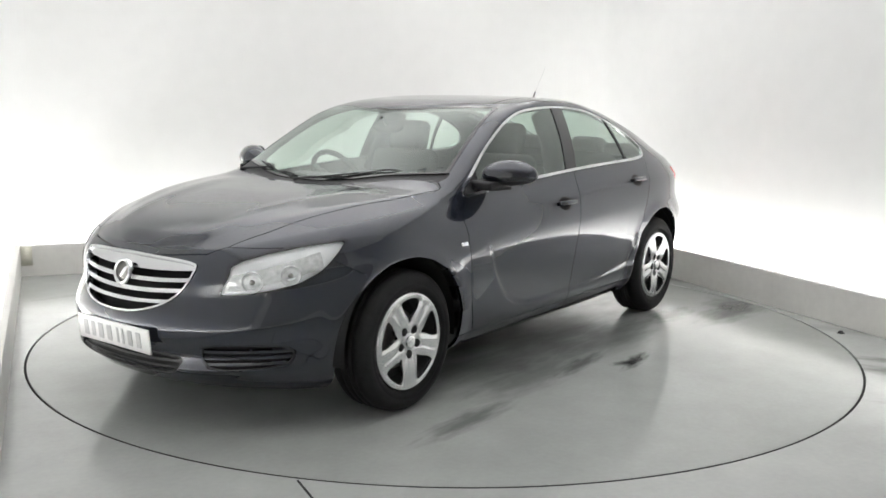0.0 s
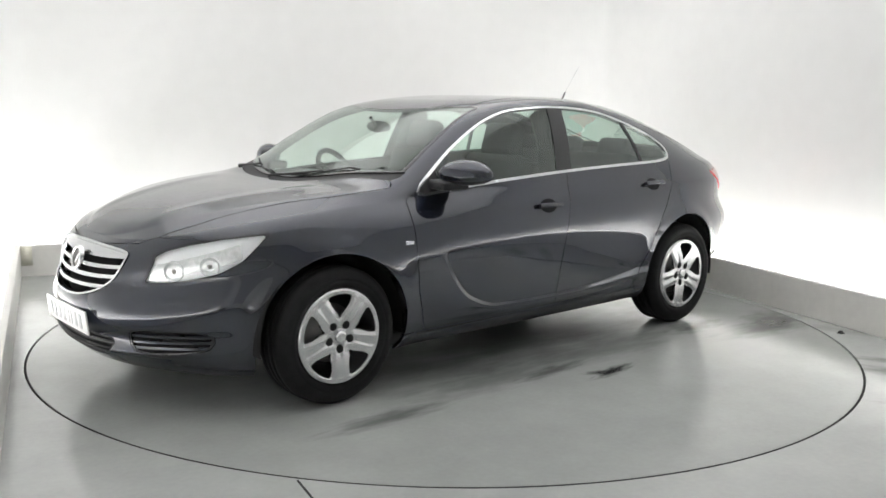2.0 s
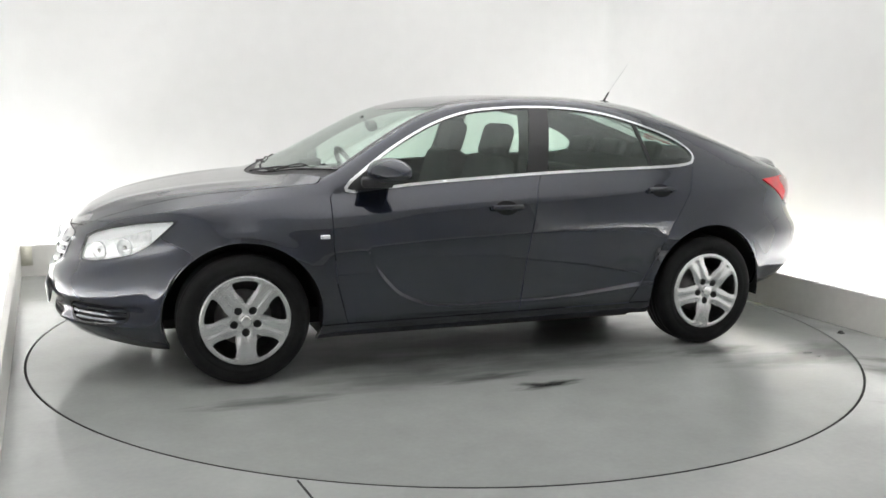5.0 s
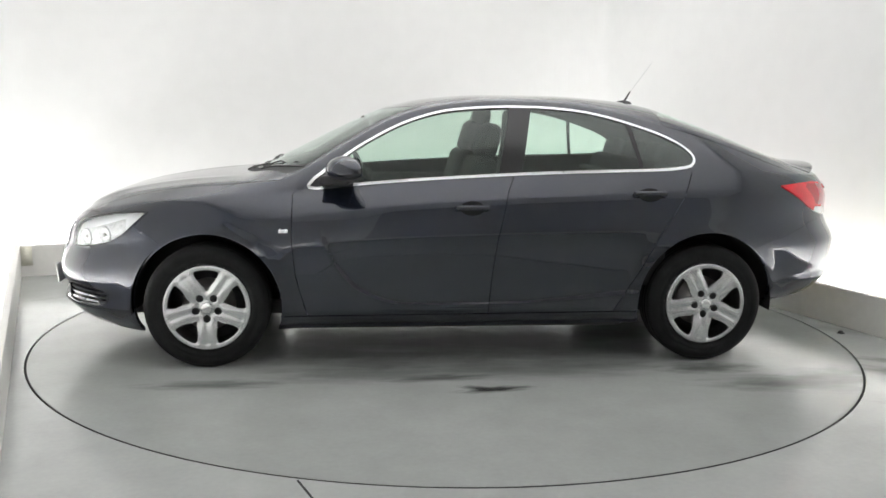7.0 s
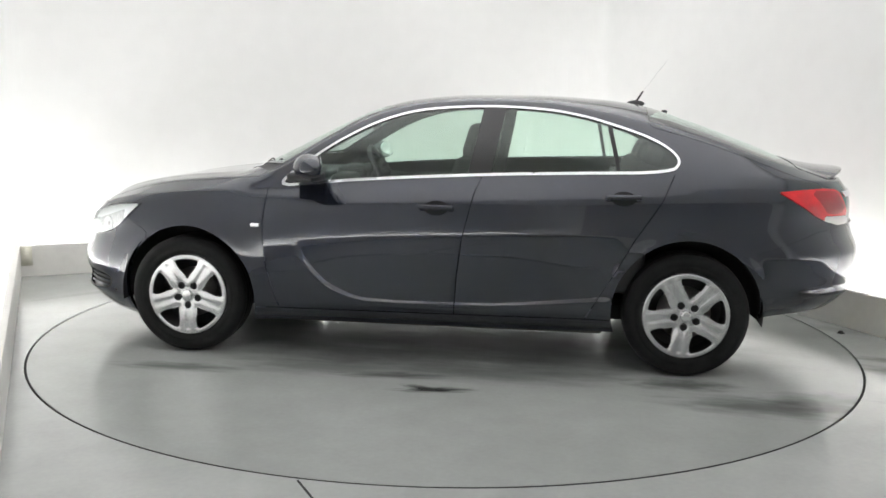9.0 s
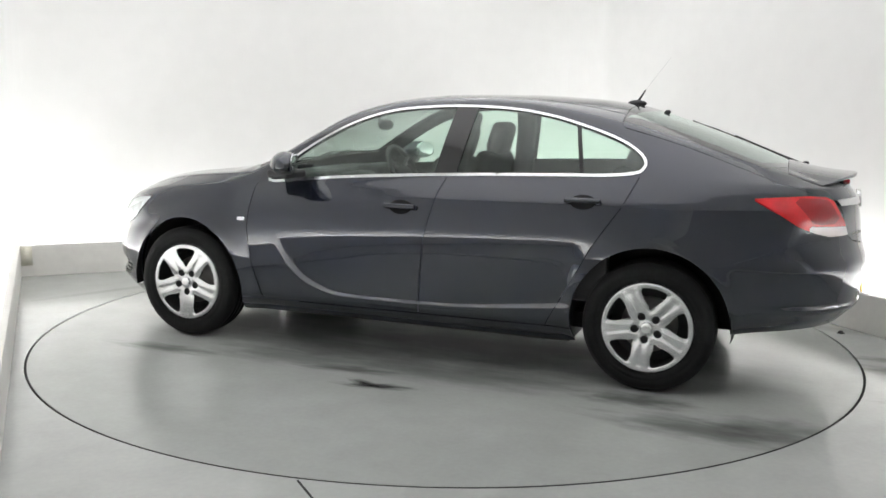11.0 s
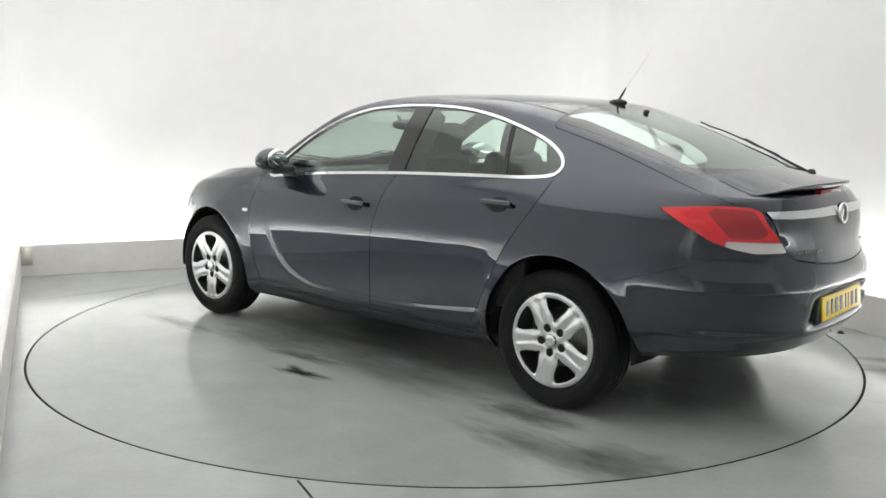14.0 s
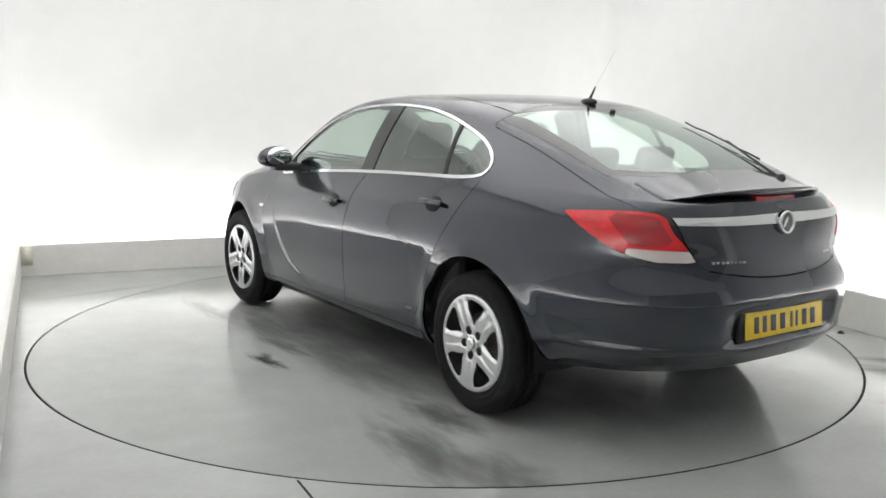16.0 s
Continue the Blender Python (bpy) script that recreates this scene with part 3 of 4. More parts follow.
DLO = [(.915, .935), (.64, 1.142), (.48, 1.238), (.33, 1.313), (.17, 1.366), (.02, 1.393), (-.29, 1.412), (-.6, 1.399), (-.80, 1.366), (-.95, 1.325), (-1.10, 1.278),
       (-1.21, 1.232), (-1.295, 1.175), (-1.32, 1.12), (-1.265, 1.066), (-.76, 1.052), (-.29, 1.034), (.325, .996), (.6, .970)]
dlo_field = polygon_field(DLO, (0, 2), 2, lambda v: (v[:, 1] > .36) & (v[:, 3] > NV - 20))


def screen_field(v):
    x, y = v[:, 0], v[:, 1]
    d = np.maximum.reduce([x - (1.165 - .32 * (y / .7) ** 2), (.40 - .20 * (y / .6) ** 2) - x, (y - (.567 + (x - .25) * .185)) * .95])
    return np.where(v[:, 3] > NV, d, .2)


def rear_window_field(v):
    x, y = v[:, 0], v[:, 1]
    d = np.maximum.reduce([x - (-1.19 + .10 * (y / .55) ** 2), (-2.03 + .20 * (y / .6) ** 2) - x, y - (.548 + .02 * (x + 1.6))])
    return np.where(v[:, 3] > NV, d, .2)


def bonnet_field(v):
    x, y = v[:, 0], v[:, 1]
    edge = np.interp(x, [1.0, 1.3, 1.6, 1.9, 2.05, 2.15], [.715, .675, .60, .505, .43, .33])
    d = np.maximum.reduce([x - (2.185 - .55 * y ** 2), (1.225 - .30 * (y / .7) ** 2) - x, y - edge])
    return np.where(v[:, 3] > NV - 11, d, .2)


HEAD = [(2.133, .605), (2.119, .66), (2.092, .73), (2.05, .757), (1.98, .781), (1.86, .809), (1.75, .823), (1.672, .827), (1.745, .760), (1.81, .700), (1.885, .655), (1.99, .625), (2.06, .611)]
head_field = polygon_field(HEAD, (0, 2), 0, lambda v: (v[:, 1] > .3) & (v[:, 0] > 1.4))
TAILLAMP = [(-1.818, .985), (-1.962, .995), (-2.07, .999), (-2.150, .993), (-2.185, .975), (-2.24, .88), (-2.266, .808), (-2.255, .801), (-2.18, .800), (-2.11, .821), (-2.035, .853), (-1.945, .913)]
CHAMBER = [(-1.99, .990), (-2.145, .984), (-2.175, .965), (-2.228, .868), (-2.10, .863), (-2.075, .905)]
chamber_field = polygon_field(CHAMBER, (0, 2), 1)
tail_field = polygon_field(TAILLAMP, (0, 2), 0, lambda v: (v[:, 1] > .33) & (v[:, 0] < -1.5))
GRILLE = [(-.4, .750), (.2, .746), (.335, .738), (.372, .724), (.350, .645), (.275, .560), (.17, .522), (.05, .505), (-.4, .505)]
grille_field = polygon_field(GRILLE, (1, 2), 2, lambda v: v[:, 0] > 1.9)
INTAKE = [(-.5, .352), (.30, .352), (.345, .335), (.32, .275), (.25, .25), (-.5, .248)]
intake_field = polygon_field(INTAKE, (1, 2), 1, lambda v: v[:, 0] > 1.8)
FOG = [(.42, .405), (.62, .402), (.672, .385), (.668, .33), (.64, .298), (.45, .288), (.40, .34)]
fog_field = polygon_field(FOG, (1, 2), 1, lambda v: v[:, 0] > 1.5)


def gate_field(v):
    x, y, z = v[:, 0], v[:, 1], v[:, 2]
    side = np.interp(z, [.70, .735, .80, .88, .98, 1.01, 1.05, 1.2, 1.40, 1.5], [.20, .36, .430, .476, .510, .58, .615, .605, .588, .585])
    low = .728 + .055 * (np.abs(y) / .45) ** 2
    d = np.maximum.reduce([x + 1.155, low - z, y - side])
    return d


def line_x(points):
    """Field of a cut along x = f(z); inside lies to the rear."""
    z, x = [q[1] for q in points], [q[0] for q in points]
    return lambda v: v[:, 0] - np.interp(v[:, 2], z, x)


front_edge = line_x([(.80, .2), (.85, .30), (.905, .5), (.925, .7), (.92, .93), (.90, .95)])
mid_edge = line_x([(-.13, .2), (-.15, .5), (-.175, .70), (-.235, .95), (-.27, 1.03), (-.33, 1.45)])
rear_edge_f = line_x([(-.80, .2), (-.86, .32), (-.99, .55), (-1.08, .72), (-1.22, .93), (-1.28, 1.06), (-1.30, 1.2)])
sill_field = lambda v: v[:, 2] - np.interp(v[:, 0], [-1, .9], [.285, .275])

CAR = new("saloon_car")
tagged(CAR, "dark blue-grey metallic hatchback saloon car with silver wheel trims", "car")


def both_sides(name, sk, material, label="", **k):
    for side in "LR":
        yield part(name, skin_bm(sk, side, **k), material, CAR, label)


def car_body():
    G = .0022
    skin = make_skin()
    _, skin = skin.split(arch_field)
    liner = skin
    for fld in (dlo_field, screen_field, rear_window_field, head_field, tail_field, grille_field):
        _, liner = liner.split(lambda v, q=fld: q(v) + .012)
    part("inner_shell", skin_bm(liner, both=True, rim=0, lift=-.02), M_SHELL, CAR, "black inner body shell")
    out = {}
    out["dlo"], skin = skin.split(dlo_field)
    out["screen"], skin = skin.split(screen_field, .001)
    out["gate"], skin = skin.split(gate_field, np.interp(skin.v[:, 2], [.90, 1.0], [.0030, .0015]))
    out["tail"], skin = skin.split(tail_field, .0012)
    out["rearwin"], out["gate"] = out["gate"].split(rear_window_field, .001)
    out["taili"], out["gate"] = out["gate"].split(tail_field, .0012)
    out["head"] = skin.keep(head_field(skin.v / (1, KY, 1, 1)) - .0025)
    _, skin = skin.split(head_field, 0)
    out["grille"], skin = skin.split(grille_field, .001)
    out["intake"], skin = skin.split(intake_field, .001)
    out["fog"], skin = skin.split(fog_field, .001)
    out["bonnet"], skin = skin.split(bonnet_field, G)
    out["cowl"], skin = skin.split(lambda v: np.where(v[:, 3] > NV, np.maximum.reduce([v[:, 0] - (1.23 - .30 * (v[:, 1] / .7) ** 2), (1.16 - .32 * (v[:, 1] / .7) ** 2) - v[:, 0], v[:, 1] - .69]), .2), .001)
    # bumpers: below the lamps, ahead of and behind the wheels
    fb = lambda v: np.maximum(1.62 - v[:, 0], v[:, 2] - np.interp(v[:, 0], [1.6, 1.74, 1.85, 2.02, 2.1, 2.3], [.66, .735, .80, .80, .80, .82]))
    out["fbump"], skin = skin.split(fb, .0012)
    rb = lambda v: np.maximum(v[:, 0] + 1.62, v[:, 2] - np.interp(v[:, 0], [-2.45, -2.28, -2.18, -2.05, -1.70, -1.6], [.79, .79, .79, .775, .66, .64]))
    out["rbump"], skin = skin.split(rb, .0006)
    sill = lambda v: np.maximum(sill_field(v), np.abs(v[:, 0]) - 1.1)
    out["sill"], skin = skin.split(sill, G)
    out["wing"], rest = skin.split(lambda v: -front_edge(v) + np.where(v[:, 3] > NV + 2, .5, 0) * (v[:, 0] < 1.0), G)
    low = lambda v: v[:, 3] - (NV - .5)
    top, rest = rest.split(lambda v: -low(v), 0)
    # doors stop at the belt; the roof side and rear quarter are one pressing
    out["fdoor"], rest = rest.split(lambda v: -mid_edge(v), G)
    out["rdoor"], out["quarter"] = rest.split(lambda v: -rear_edge_f(v), G)
    out["roof"], out["side"] = top.split(lambda v: np.where(v[:, 0] > -1.16, v[:, 3] - (NV + NW1 + 5), -1) * -.01, G)

    paint = M_PAINT
    for key, name, label in (("fdoor", "front_door", ""), ("rdoor", "rear_door", ""), ("wing", "front_wing", ""), ("sill", "sill", ""), ("quarter", "rear_quarter", ""), ("side", "roof_side", "")):
        for ob in both_sides(name, out[key], paint, label):
            pass
    for key, name in (("bonnet", "bonnet"), ("fbump", "front_bumper"), ("rbump", "rear_bumper"), ("roof", "roof"), ("gate", "tailgate")):
        part(name, skin_bm(out[key], both=True), paint, CAR)
    part("cowl_panel", skin_bm(out["cowl"], both=True, lift=-.006), M_BLACK, CAR, "black plastic scuttle panel")
    pane, edge = out["screen"].split(lambda v: screen_field(v) + .016)
    part("windscreen_border", skin_bm(edge, both=True, rim=.006, lift=.001), M_GLOSSBLACK, CAR, "black windscreen border")
    ob = part("windscreen", skin_bm(pane, both=True, rim=.004), M_SCREEN, CAR, "clear windscreen")
    ob.visible_shadow = False
    clear, frit = out["rearwin"].split(lambda v: rear_window_field(v) + np.interp(v[:, 0], [-2.0, -1.25, -1.15], [.05, .08, .05]))
    part("rear_window_border", skin_bm(frit, both=True, rim=.004), M_GLOSSBLACK, CAR, "black printed rear window border")
    ob = part("rear_window", skin_bm(clear, both=True, rim=.004), M_GLASS, CAR, "tinted rear window")
    ob.visible_shadow = False
    # chrome surround, black pillar covers and side panes
    chrome, inner = out["dlo"].split(lambda v: -np.interp(v[:, 2], [1.07, 1.2], [.0155, .0115]) - dlo_field(v))
    both = list(both_sides("window_trim", chrome, M_CHROME, "bright chrome window surround", lift=.004, rim=.012))
    pil = lambda v: np.abs(v[:, 0] - np.interp(v[:, 2], [1.0, 1.4], [-.245, -.325])) - .062
    pillar, inner = inner.split(pil)
    list(both_sides("pillar_cover", pillar, M_GLOSSBLACK, "gloss black pillar cover", lift=.001))
    front, back = inner.split(lambda v: -.28 - v[:, 0])
    bar = lambda v: np.abs(v[:, 0] - np.interp(v[:, 2], [1.05, 1.3], [-1.0, -.945])) - .011
    divider, back = back.split(bar)
    list(both_sides("window_divider", divider, M_BLACK, "black window divider", lift=.001))
    rear, quarter = back.split(lambda v: -.97 - v[:, 0])
    corner, front = front.split(lambda v: .70 - v[:, 0])
    list(both_sides("mirror_corner", corner, M_BLACK, "black mirror corner panel", lift=0))
    for nm, sk in (("front_window", front), ("rear_door_window", rear), ("quarter_window", quarter)):
        for ob in both_sides(nm, sk, M_GLASS, "green tinted side pane", rim=.004, lift=-.004):
            ob.visible_shadow = False
    return out


SK = car_body()

# ---------------------------------------------------------------- car details
GRID = body_grid()


def side_at(x, z):
    """The point of the left body side at x, z, and the way out of it."""
    side = GRID[:, NU1 // 8:]
    flat = side.reshape(-1, 3)
    d = np.hypot(flat[:, 0] - x, flat[:, 2] - z) + np.where(flat[:, 1] > .3, 0, 9)
    r, c = divmod(int(np.argmin(d)), side.shape[1])
    r, c = min(max(r, 1), side.shape[0] - 2), min(max(c, 1), side.shape[1] - 2)
    n = np.cross(side[r, c + 1] - side[r, c - 1], side[r + 1, c] - side[r - 1, c])
    n = Vector(n).normalized()
    if n.y < 0:
        n = -n
    return Vector((x, side[r, c][1], z)), n


def mirrored(bm):
    bmesh.ops.transform(bm, matrix=Matrix.Diagonal((1, -1, 1, 1)), verts=bm.verts)
    bmesh.ops.reverse_faces(bm, faces=bm.faces)
    return bm


def pair(name, make, material, label="", parent=None):
    """A part on the left and its mirror image on the right."""
    a = part(name, make(), material, parent or CAR, label)
    b = part(name, mirrored(make()), material, parent or CAR, label)
    return a, b


def ball(bm, centre, size, u=24, v=14, m=None):
    r = bmesh.ops.create_uvsphere(bm, u_segments=u, v_segments=v, radius=1, matrix=Matrix.Translation(centre) @ (m or Matrix()) @ Matrix.Diagonal((*size, 1)))
    return r["verts"]


def frame_to(p, n, up=(0, 0, 1)):
    """A pose at p with its local y axis along n."""
    y = Vector(n).normalized()
    x = y.cross(Vector(up)).normalized()
    z = x.cross(y)
    return Matrix.Translation(p) @ Matrix((x, y, z)).transposed().to_4x4()


# ---- wheels
TRIM_R = .236


def wheel_trim_bm():
    nr, na = 46, 240
    r = np.linspace(.0, TRIM_R, nr)
    a = np.linspace(0, 2 * np.pi, na, endpoint=False)
    rr, aa = np.meshgrid(r, a, indexing="ij")
    k = (aa - np.pi / 2 * 3 + np.pi / 5) % (2 * np.pi / 5) - np.pi / 5      # angle from the nearest spoke, one points down
    off = rr * np.sin(k)
    y = -.004 + .020 * np.sin(np.clip(rr / .19, 0, 1) * np.pi / 2 * 1.25) - .022 * np.clip((rr - .205) / .03, 0, 1) ** 2
    y = y + .010 * np.exp(-(rr / .034) ** 6)
    # raised flanks with a groove down the middle of each spoke
    sp = np.clip((rr - .06) / .03, 0, 1) * np.clip((.212 - rr) / .02, 0, 1)
    w = .014 + .13 * rr
    y = y - sp * .003 * np.exp(-(off / (w * .42)) ** 4)
    y = y - sp * .006 * np.clip((np.abs(off) - w * .95) / .02, 0, 1)
    # bolt hollows
    y = y - .014 * np.exp(-((rr * np.cos(k) - .062) ** 2 + off ** 2) / .016 ** 2 * 1.2)
    # rim ring
    y = y + .007 * np.exp(-((rr - .224) / .007) ** 2)
    v = np.stack([rr * np.cos(aa), y, rr * np.sin(aa), rr], 2).reshape(-1, 4)
    f = []
    for i in range(nr - 1):
        for j in range(na):
            j2 = (j + 1) % na
            q = (i * na + j, i * na + j2, (i + 1) * na + j2, (i + 1) * na + j)
            f.append(q if i else (0, (i + 1) * na + j2, (i + 1) * na + j))
    sk = Skin(v, [tuple(dict.fromkeys(q)) for q in f])

    def window(p):
        rad = np.hypot(p[:, 0], p[:, 2])
        ang = np.arctan2(p[:, 2], p[:, 0])
        kw = (ang - np.pi / 2 + np.pi / 5) % (2 * np.pi / 5) - np.pi / 5
        half = np.interp(rad, [.09, .112, .13, .16, .19, .205], [.004, .014, .030, .051, .064, .062])
        return np.maximum.reduce([.092 - rad, rad - .203, np.abs(rad * np.sin(kw)) - half])
    sk = sk.keep(-window(sk.v))
    n = normals(sk)
    if n[:, 1].mean() < 0:
        sk = Skin(sk.v, [q[::-1] for q in sk.f])
    bm = skin_bm(sk, rim=.016)
    return bm


def make_wheel():
    """Wheel with its outer face towards +y, its middle at the hub."""
    bm = bmesh.new()
    lathe(bm, [(.06, -.11), (.19, -.10), (.205, -.17), (.215, -.175), (.215, -.02), (.222, -.012), (.226, -.014), (.226, -.18)])
    wheel = part("wheel", bm, M_BLACK, CAR, "road wheel with a silver five-spoke trim and black tyre")
    bm = bmesh.new()
    lathe(bm, [(.224, -.03), (.228, -.008), (.236, .002), (.245, .012), (.262, .017), (.266, .0145), (.270, .017), (.290, .016), (.305, .011), (.309, .006), (.318, .0), (.326, -.012), (.3295, -.026),
               (.3305, -.05), (.3265, -.052), (.3265, -.058), (.331, -.060), (.3315, -.086), (.3265, -.088), (.3265, -.096), (.3315, -.098), (.331, -.125), (.3265, -.127), (.3265, -.133), (.3305, -.136),
               (.329, -.165), (.318, -.185), (.28, -.195), (.225, -.18)], sides=96)
    bmesh.ops.recalc_face_normals(bm, faces=bm.faces)
    part("tyre", bm, M_RUBBER, wheel, "black rubber tyre")
    trim = part("wheel_trim", wheel_trim_bm(), M_SILVER, wheel, "silver five-spoke plastic wheel trim")
    bm = bmesh.new()
    lathe(bm, [(.0, .0225), (.018, .0225), (.026, .021), (.029, .017), (.029, .004)], sides=32)
    bmesh.ops.recalc_face_normals(bm, faces=bm.faces)
    part("hub_badge", bm, M_CHROME, wheel, "round bright hub badge")
    for i in range(5):
        t = math.radians(-90 + 72 * i)
        bm = bmesh.new()
        lathe(bm, [(0, .008), (.0175, .008), (.0205, .005), (.0205, -.02)], Matrix.Translation((.062 * math.cos(t), .0, .062 * math.sin(t))), sides=12)
        bmesh.ops.recalc_face_normals(bm, faces=bm.faces)
        part("wheel_bolt", bm, M_SHELL, wheel, "dark wheel bolt")
    bm = bmesh.new()
    lathe(bm, [(.0, -.06), (.055, -.06), (.06, -.075), (.14, -.075), (.142, -.10), (.0, -.10)], sides=48)
    bmesh.ops.recalc_face_normals(bm, faces=bm.faces)
    part("brake_disc", bm, M_STEEL, wheel, "dull steel brake disc")
    return wheel


WHEEL = make_wheel()
WHEEL.matrix_basis = pose(WB, .895, HUBZ)
for m in (pose(-WB, .895, HUBZ) @ pose(0, 0, 0, 0, -9, 0), pose(WB, -.895, HUBZ) @ pose(0, 0, 0, 0, 30, 180), pose(-WB, -.895, HUBZ) @ pose(0, 0, 0, 0, 10, 180)):
    copy_thing(WHEEL, m)


def wheel_well(cx):
    bm = bmesh.new()
    n = 40
    ring = [(math.radians(-8 + 196 * i / n)) for i in range(n + 1)]
    lines = []
    for y, r in ((.865, .400), (.68, .41), (.55, .40)):
        lines.append([bm.verts.new((cx + r * math.cos(t), y, HUBZ + .005 + r * math.sin(t))) for t in ring])
    for a, b in zip(lines, lines[1:]):
        for i in range(n):
            bm.faces.new((a[i], a[i + 1], b[i + 1], b[i]))
    bm.faces.new(lines[-1])
    return bm


for cx in (WB, -WB):
    pair("wheel_arch_liner", lambda cx=cx: wheel_well(cx), M_SHELL, "black wheel arch liner")
bm = boxm(-.95, -.72, .165, .95, .72, .25, bevel=.02)
box(bm, -1.95, -.46, .29, -.9, .46, .40, bevel=.03)
box(bm, .9, -.46, .20, 2.1, .46, .28, bevel=.03)
for y in (-.55, .55):
    box(bm, -.9, y - .1, .145, .9, y - .04, .18, bevel=.008)
part("underbody", bm, M_BLACK, CAR, "black underbody", smooth=False)

# ---- lamps
for side in "LR":
    ob = part("headlamp", skin_bm(SK["head"], side, rim=.0, lift=-.011), M_LAMPBODY, CAR, "clear-lensed headlamp with silver reflectors")
    lens = part("lens", skin_bm(SK["head"], side, rim=.004, lift=.0020), M_LENS, ob, "clear plastic lens")
    lens.visible_shadow = False
    s = 1 if side == "L" else -1
    for x, z, r in ((2.045, .664, .046), (1.925, .690, .044)):
        p, n = side_at(x, z)
        m = frame_to(p - n * .007, n)
        bm = bmesh.new()
        lathe(bm, [(r, -.012), (r, .003), (r * .96, .006), (r * .92, .003), (r * .75, -.003), (r * .5, -.006), (r * .34, -.0065), (0, -.007)], m, sides=40)
        if s < 0:
            mirrored(bm)
        bmesh.ops.recalc_face_normals(bm, faces=bm.faces)
        dish = part("reflector", bm, M_RIPPLE, ob, "round silver lamp reflector")
        bm = bmesh.new()
        lathe(bm, [(r * .24, -.008), (r * .24, .000), (r * .16, .003), (0, .004)], m, sides=16)
        if s < 0:
            mirrored(bm)
        bmesh.ops.recalc_face_normals(bm, faces=bm.faces)
        part("bulb_cap", bm, M_STEEL, dish, "grey bulb cap")
    edge, rest = SK["head"].split(lambda v: -.0045 - head_field(v))
    part("bezel", skin_bm(edge, side, rim=.007, lift=.003), M_GLOSSBLACK, ob, "black lamp seal")
    panel, rest = rest.split(lambda v: np.maximum.reduce([head_field(v) + .007, np.abs(v[:, 2] - (.704 - .32 * (v[:, 0] - 1.95))) - .036, 1.80 - v[:, 0]]))
    if panel.f:
        part("reflector_panel", skin_bm(panel, side, rim=.002, lift=-.0092), M_RIPPLE, ob, "rippled silver reflector panel")

for side in "LR":
    ob = None
    for key in ("tail", "taili"):
        sk = SK[key]
        low, up = sk.split(lambda v: np.maximum(v[:, 2] - (.851 + .05 * (v[:, 0] + 2.2)), v[:, 0] + 2.085), .001)
        dark, red = up.split(chamber_field)
        for nm, q, mt, lab in (("tail_lamp", red, M_RED, "red tail lamp with a clear lower strip"), ("inner_lamp", dark, M_DARKRED, "dark red lamp chamber"), ("reversing_lamp", low, M_CLEARLAMP, "clear reversing lamp")):
            if q.f:
                o = part(nm, skin_bm(q, side, rim=.012, lift=.006), mt, ob or CAR, lab)
                if ob is None:
                    ob = o

# ---- grille and intakes
part("grille", skin_bm(SK["grille"], both=True, rim=0, lift=-.055), M_SHELL, CAR, "black radiator grille with bright bars")
GRILLE_OB = bpy.data.objects["grille"]
ring, inside = SK["grille"].split(lambda v: -.009 - grille_field(v))
part("grille_frame", skin_bm(ring, both=True, lift=.006, rim=.02), M_CHROME, GRILLE_OB, "bright chrome grille surround")
for z0, h in ((.714, .024), (.651, .0085), (.607, .0085), (.563, .0075)):
    bar, _ = inside.split(lambda v: np.abs(v[:, 2] - z0 - .13 * v[:, 1] ** 2) - h)
    if bar.f:
        part("grille_bar", skin_bm(bar, both=True, lift=-.004, rim=.03), M_CHROME, GRILLE_OB, "bright grille bar")


def badge(name, x, z, r, facing, parent):
    m = frame_to((x, 0, z), facing)
    bm = bmesh.new()
    lathe(bm, [(r, -.01), (r, .006), (r * .94, .010), (r * .82, .010), (r * .76, .004)], m, sides=48)
    bmesh.ops.recalc_face_normals(bm, faces=bm.faces)
    ob = part(name, bm, M_CHROME, parent, "round bright badge with a plain slanted bar")
    bm = bmesh.new()
    lathe(bm, [(r * .8, -.006), (r * .8, .002), (0, .003)], m, sides=40)
    bmesh.ops.recalc_face_normals(bm, faces=bm.faces)
    part("badge_plate", bm, M_STEEL, ob, "grey badge field")
    bm = bmesh.new()
    ball(bm, (0, .004, 0), (r * .62, .005, r * .2), m=m @ pose(0, 0, 0, 0, 50, 0))
    part("badge_bar", bm, M_CHROME, ob)
    return ob


def at_nose(z):
    i = int(np.argmin(np.abs(GRID[:NV, 0, 2] - z)))
    return float(GRID[i, 0, 0])


def at_tail(z):
    i = int(np.argmin(np.abs(GRID[:NV, -1, 2] - z)))
    return float(GRID[i, -1, 0])


